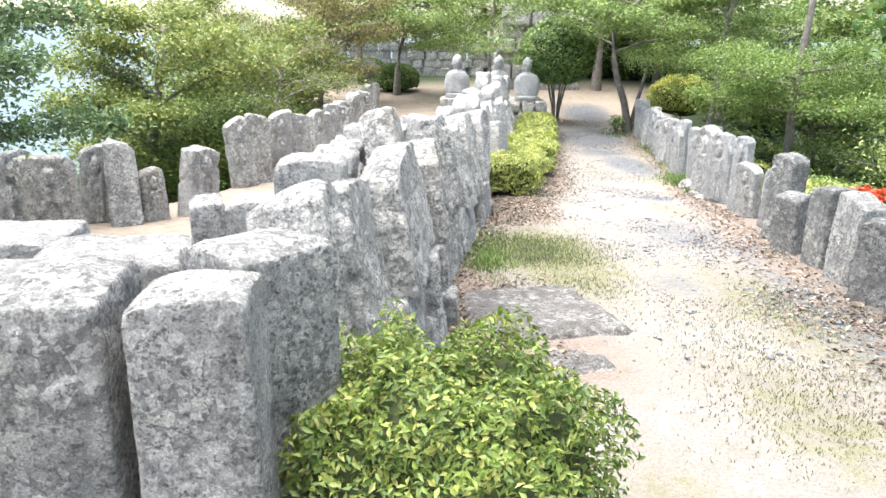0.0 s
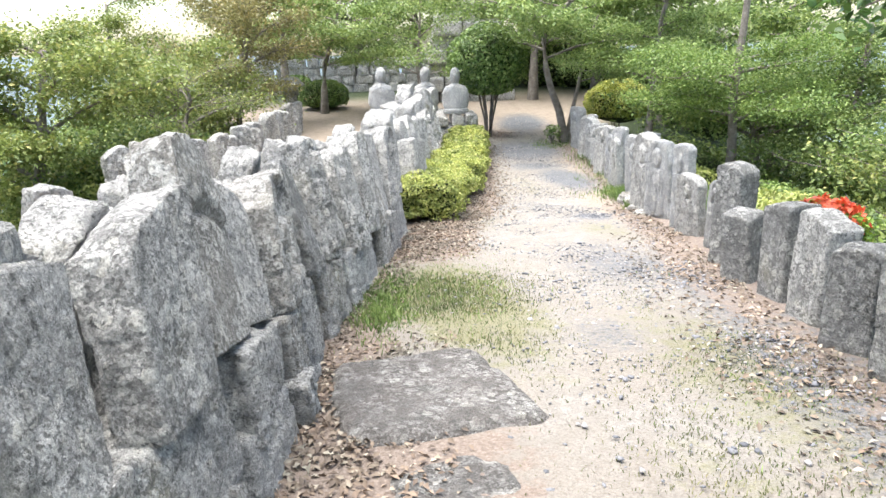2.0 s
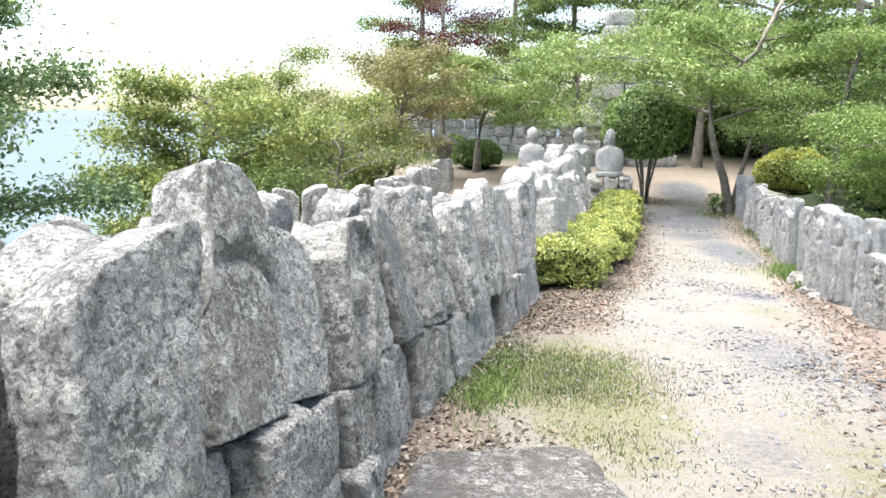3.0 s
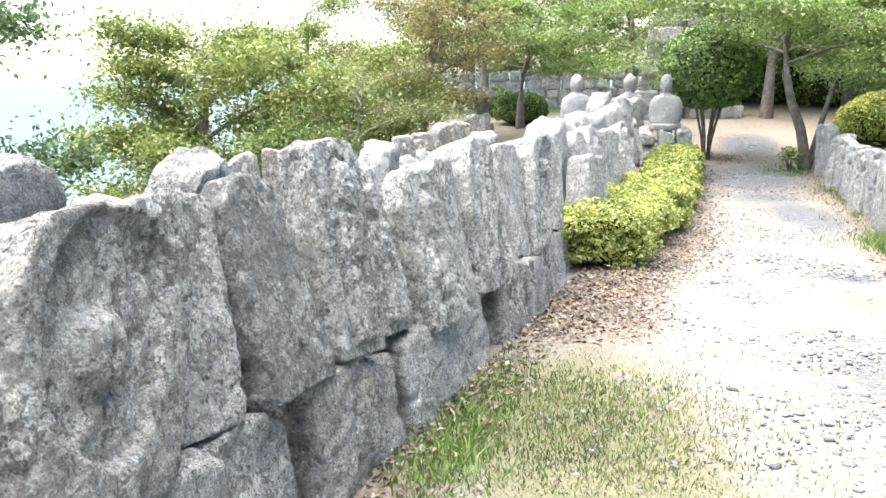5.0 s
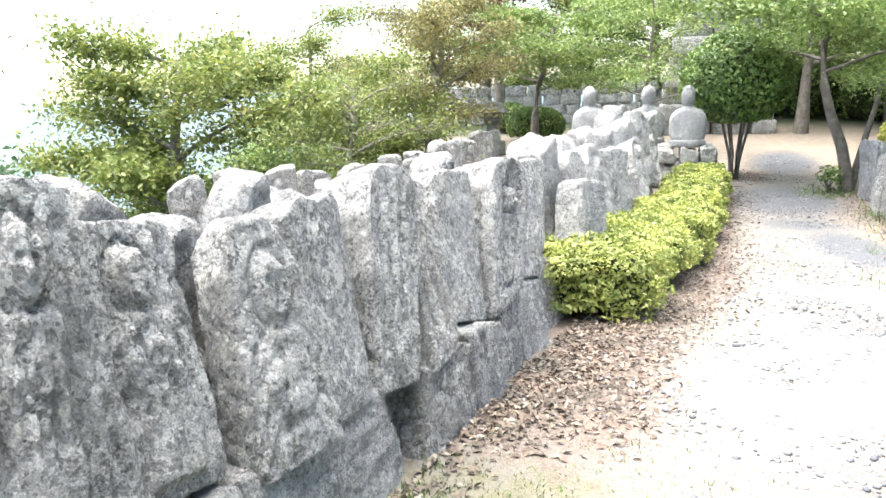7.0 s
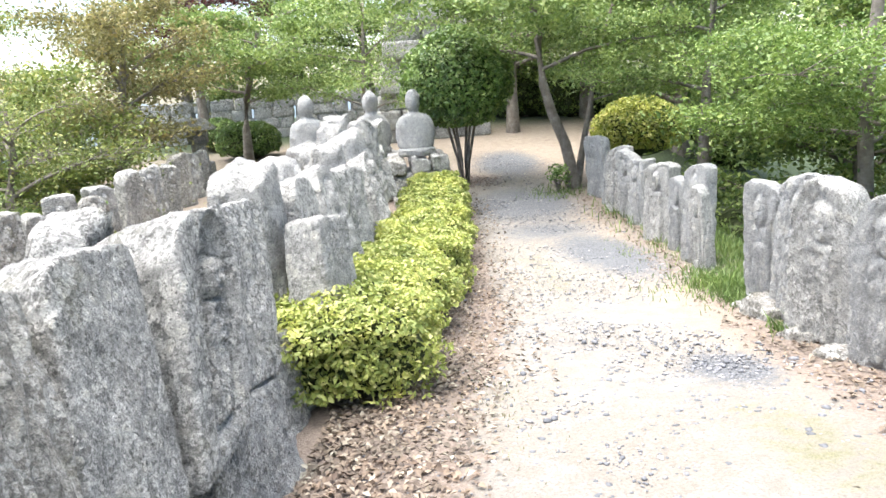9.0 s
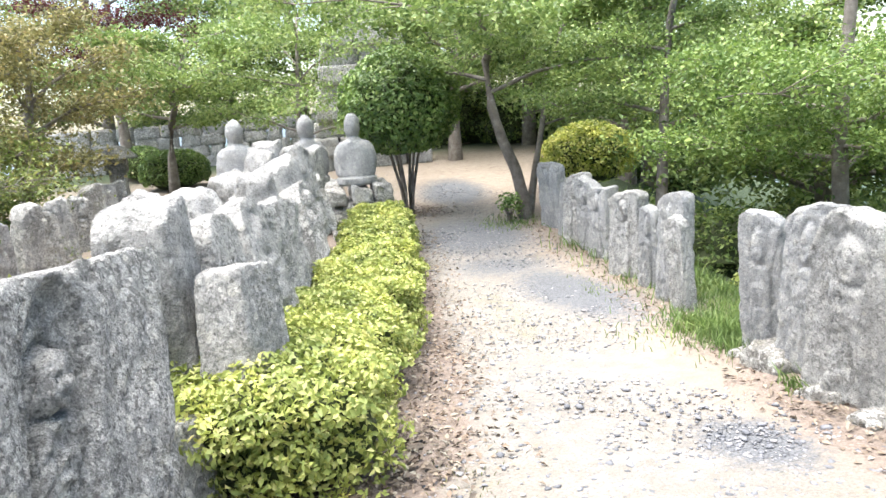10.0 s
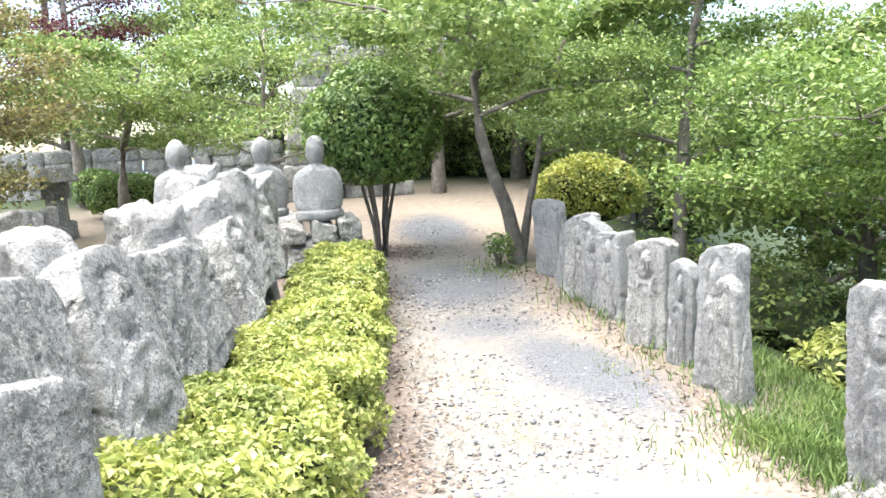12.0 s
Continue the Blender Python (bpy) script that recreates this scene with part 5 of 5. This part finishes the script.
# ---- loose ground cover ----
def pebbles():
    rng = np.random.default_rng(11)
    base = bmesh.new()
    bmesh.ops.create_icosphere(base, subdivisions=1, radius=1)
    bv = np.array([tuple(v.co) for v in base.verts])
    bf = np.array([[v.index for v in f.verts] for f in base.faces])
    base.free()
    spots = []
    for cx, cy, sx, sy, n in [(3.5, 18.4, 0.55, 0.8, 2600), (3.9, 15.1, 0.3, 0.7, 1500), (4.1, 22.4, 0.5, 1.4, 1200), (3.3, 16.5, 0.6, 0.7, 900), (2.7, 12.2, 0.8, 1.4, 1900), (2.5, 9.2, 0.8, 1.4, 1600), (3.2, 11.2, 0.2, 0.3, 260),
                               (2.6, 14.0, 0.7, 1.0, 1000), (2.2, 6.5, 0.7, 1.5, 1200), (1.9, 5.9, 0.25, 0.4, 160), (2.9, 6.5, 0.25, 1.8, 1500), (2.85, 5.0, 0.2, 0.9, 350), (2.4, 7.8, 0.8, 1.6, 1900), (2.7, 10.4, 0.8, 1.2, 900), (3.1, 12.6, 0.5, 1.0, 500)]:
        spots.append(np.stack([rng.normal(cx, sx, n), rng.normal(cy, sy, n)], 1))
    p = np.concatenate(spots)
    face = np.interp(p[:, 1], [a for a, _ in FACE], [b for _, b in FACE])
    right = np.interp(p[:, 1], [a for a, _ in RIGHT], [b for _, b in RIGHT])
    p = p[(p[:, 0] > face + 0.3) & (p[:, 0] < right - 0.1)]
    n = len(p)
    s = np.clip(rng.lognormal(math.log(0.0068), 0.5, n), 0.0035, 0.024)
    z = ground_z(p[:, 0], p[:, 1]) + s * 0.15
    jit = 1 + 0.25 * rng.normal(size=(n, len(bv), 1))
    turn = rng.uniform(0, 6.28, n)
    c, q = np.cos(turn)[:, None], np.sin(turn)[:, None]
    shape = bv[None] * jit * np.array([1.25, 0.9, 0.5])
    xy = np.stack([shape[..., 0] * c - shape[..., 1] * q, shape[..., 0] * q + shape[..., 1] * c, shape[..., 2]], -1) * s[:, None, None]
    verts = xy + np.stack([p[:, 0], p[:, 1], z], 1)[:, None]
    tris = (bf[None] + (np.arange(n) * len(bv))[:, None, None]).reshape(-1, 3)
    ob = tri_mesh("gravel", verts.reshape(-1, 3), tris, PEBBLE)
    tagged(ob, "blue-grey gravel scattered on the sandy path", "gravel", kind="stuff")


pebbles()


def dry_leaves():
    rng = np.random.default_rng(12)
    pts = []
    for y0, y1, side, lo, hi, n in [(2.6, 6.0, FACE, 0.02, 0.7, 3000), (6.0, 8.6, FACE, 0.02, 0.3, 700), (8.6, 12.0, FACE, 0.05, 0.78, 3600), (11.5, 19.5, FACE, 0.6, 1.1, 2600), (2.6, 9.5, RIGHT, -0.75, -0.02, 2000), (9.5, 12.5, RIGHT, -0.4, -0.02, 500), (12.5, 19.0, RIGHT, -0.35, 0, 600)]:
        y = rng.uniform(y0, y1, n) + rng.normal(0, 0.22, n)
        f = rng.beta(1.0, 1.9, n)
        x = np.interp(y, [a for a, _ in side], [b for _, b in side]) + (lo + (hi * 1.35 - lo) * f if lo >= 0 else hi + (lo * 1.3 - hi) * f)
        pts.append(np.stack([x, y], 1))
    n = 900
    pts.append(np.stack([rng.normal(2.9, 0.4, n), rng.normal(21.0, 0.4, n)], 1))
    p = np.concatenate(pts)
    z = ground_z(p[:, 0], p[:, 1]) + rng.uniform(0.004, 0.03, len(p))
    ob = leaves("dry_leaves", np.column_stack([p, z]), np.tile(np.array([0, 0, 1.0]), (len(p), 1)), 0.044, LITTER, None, rng, 0.55, 0.35, 0.3)
    tagged(ob, "fallen dry brown leaves along the stones", "dry leaves", kind="stuff")


dry_leaves()


def grass(name, label, material, seed, patches):
    rng = np.random.default_rng(seed)
    pts, high = [], []
    for cx, cy, sx, sy, n, h in patches:
        pts.append(np.stack([rng.normal(cx, sx, n), rng.normal(cy, sy, n)], 1))
        high.append(h * rng.uniform(0.5, 1.4, n))
    p, h = np.concatenate(pts), np.concatenate(high)
    keep = p[:, 0] > np.interp(p[:, 1], [a for a, _ in FACE], [b for _, b in FACE]) + 0.02
    p, h = p[keep], h[keep]
    n = len(p)
    a = rng.uniform(0, 6.28, n)
    base = np.column_stack([p, ground_z(p[:, 0], p[:, 1]) - 0.004])
    side = np.stack([np.cos(a), np.sin(a), 0 * a], 1) * (0.0024 + 0.026 * h)[:, None]
    lean = np.stack([rng.normal(0, 0.45, n), rng.normal(0, 0.45, n), np.ones(n)], 1) * h[:, None]
    mid = base + lean * np.array([0.35, 0.35, 0.6])
    verts = np.stack([base - side, base + side, mid + side * 0.8, mid - side * 0.8, base + lean], 1).reshape(-1, 3)
    i = np.arange(n)[:, None] * 5
    tris = np.concatenate([i + [0, 1, 2], i + [0, 2, 3], i + [3, 2, 4]], 1).reshape(-1, 3)
    ob = tri_mesh(name, verts, tris, material)
    tagged(ob, label, "grass", kind="stuff")


grass("turf", "thin dry turf on the path", GRASS_BLADE, 13, [(0.95, 7.0, 0.38, 0.9, 9000, 0.024), (2.5, 5.2, 0.4, 1.1, 4200, 0.016), (1.9, 3.4, 0.3, 0.8, 3000, 0.02), (0.9, 1.6, 0.25, 0.8, 1500, 0.02), (2.8, 14.2, 0.25, 1.0, 500, 0.015), (1.7, 11.8, 0.15, 0.9, 400, 0.02)])
grass("grass", "green grass tufts along the stones", GRASS_GREEN, 14, [(0.9, 7.2, 0.3, 0.7, 2600, 0.032), (0.42, 7.15, 0.12, 0.5, 1700, 0.05), (0.35, 6.6, 0.1, 0.3, 900, 0.06), (2.5, 5.0, 0.3, 1.0, 900, 0.02), (4.75, 13.3, 0.4, 0.35, 5000, 0.07), (4.2, 13.3, 0.12, 0.2, 900, 0.11),
                                                                                (4.25, 19.0, 0.25, 0.3, 500, 0.07), (4.1, 12.75, 0.1, 0.12, 300, 0.1), (3.9, 11.75, 0.06, 0.1, 150, 0.1), (3.95, 15.0, 0.08, 0.3, 120, 0.05), (4.9, 14.6, 0.3, 0.8, 3500, 0.08), (5.0, 16.5, 0.3, 0.8, 1500, 0.14)])
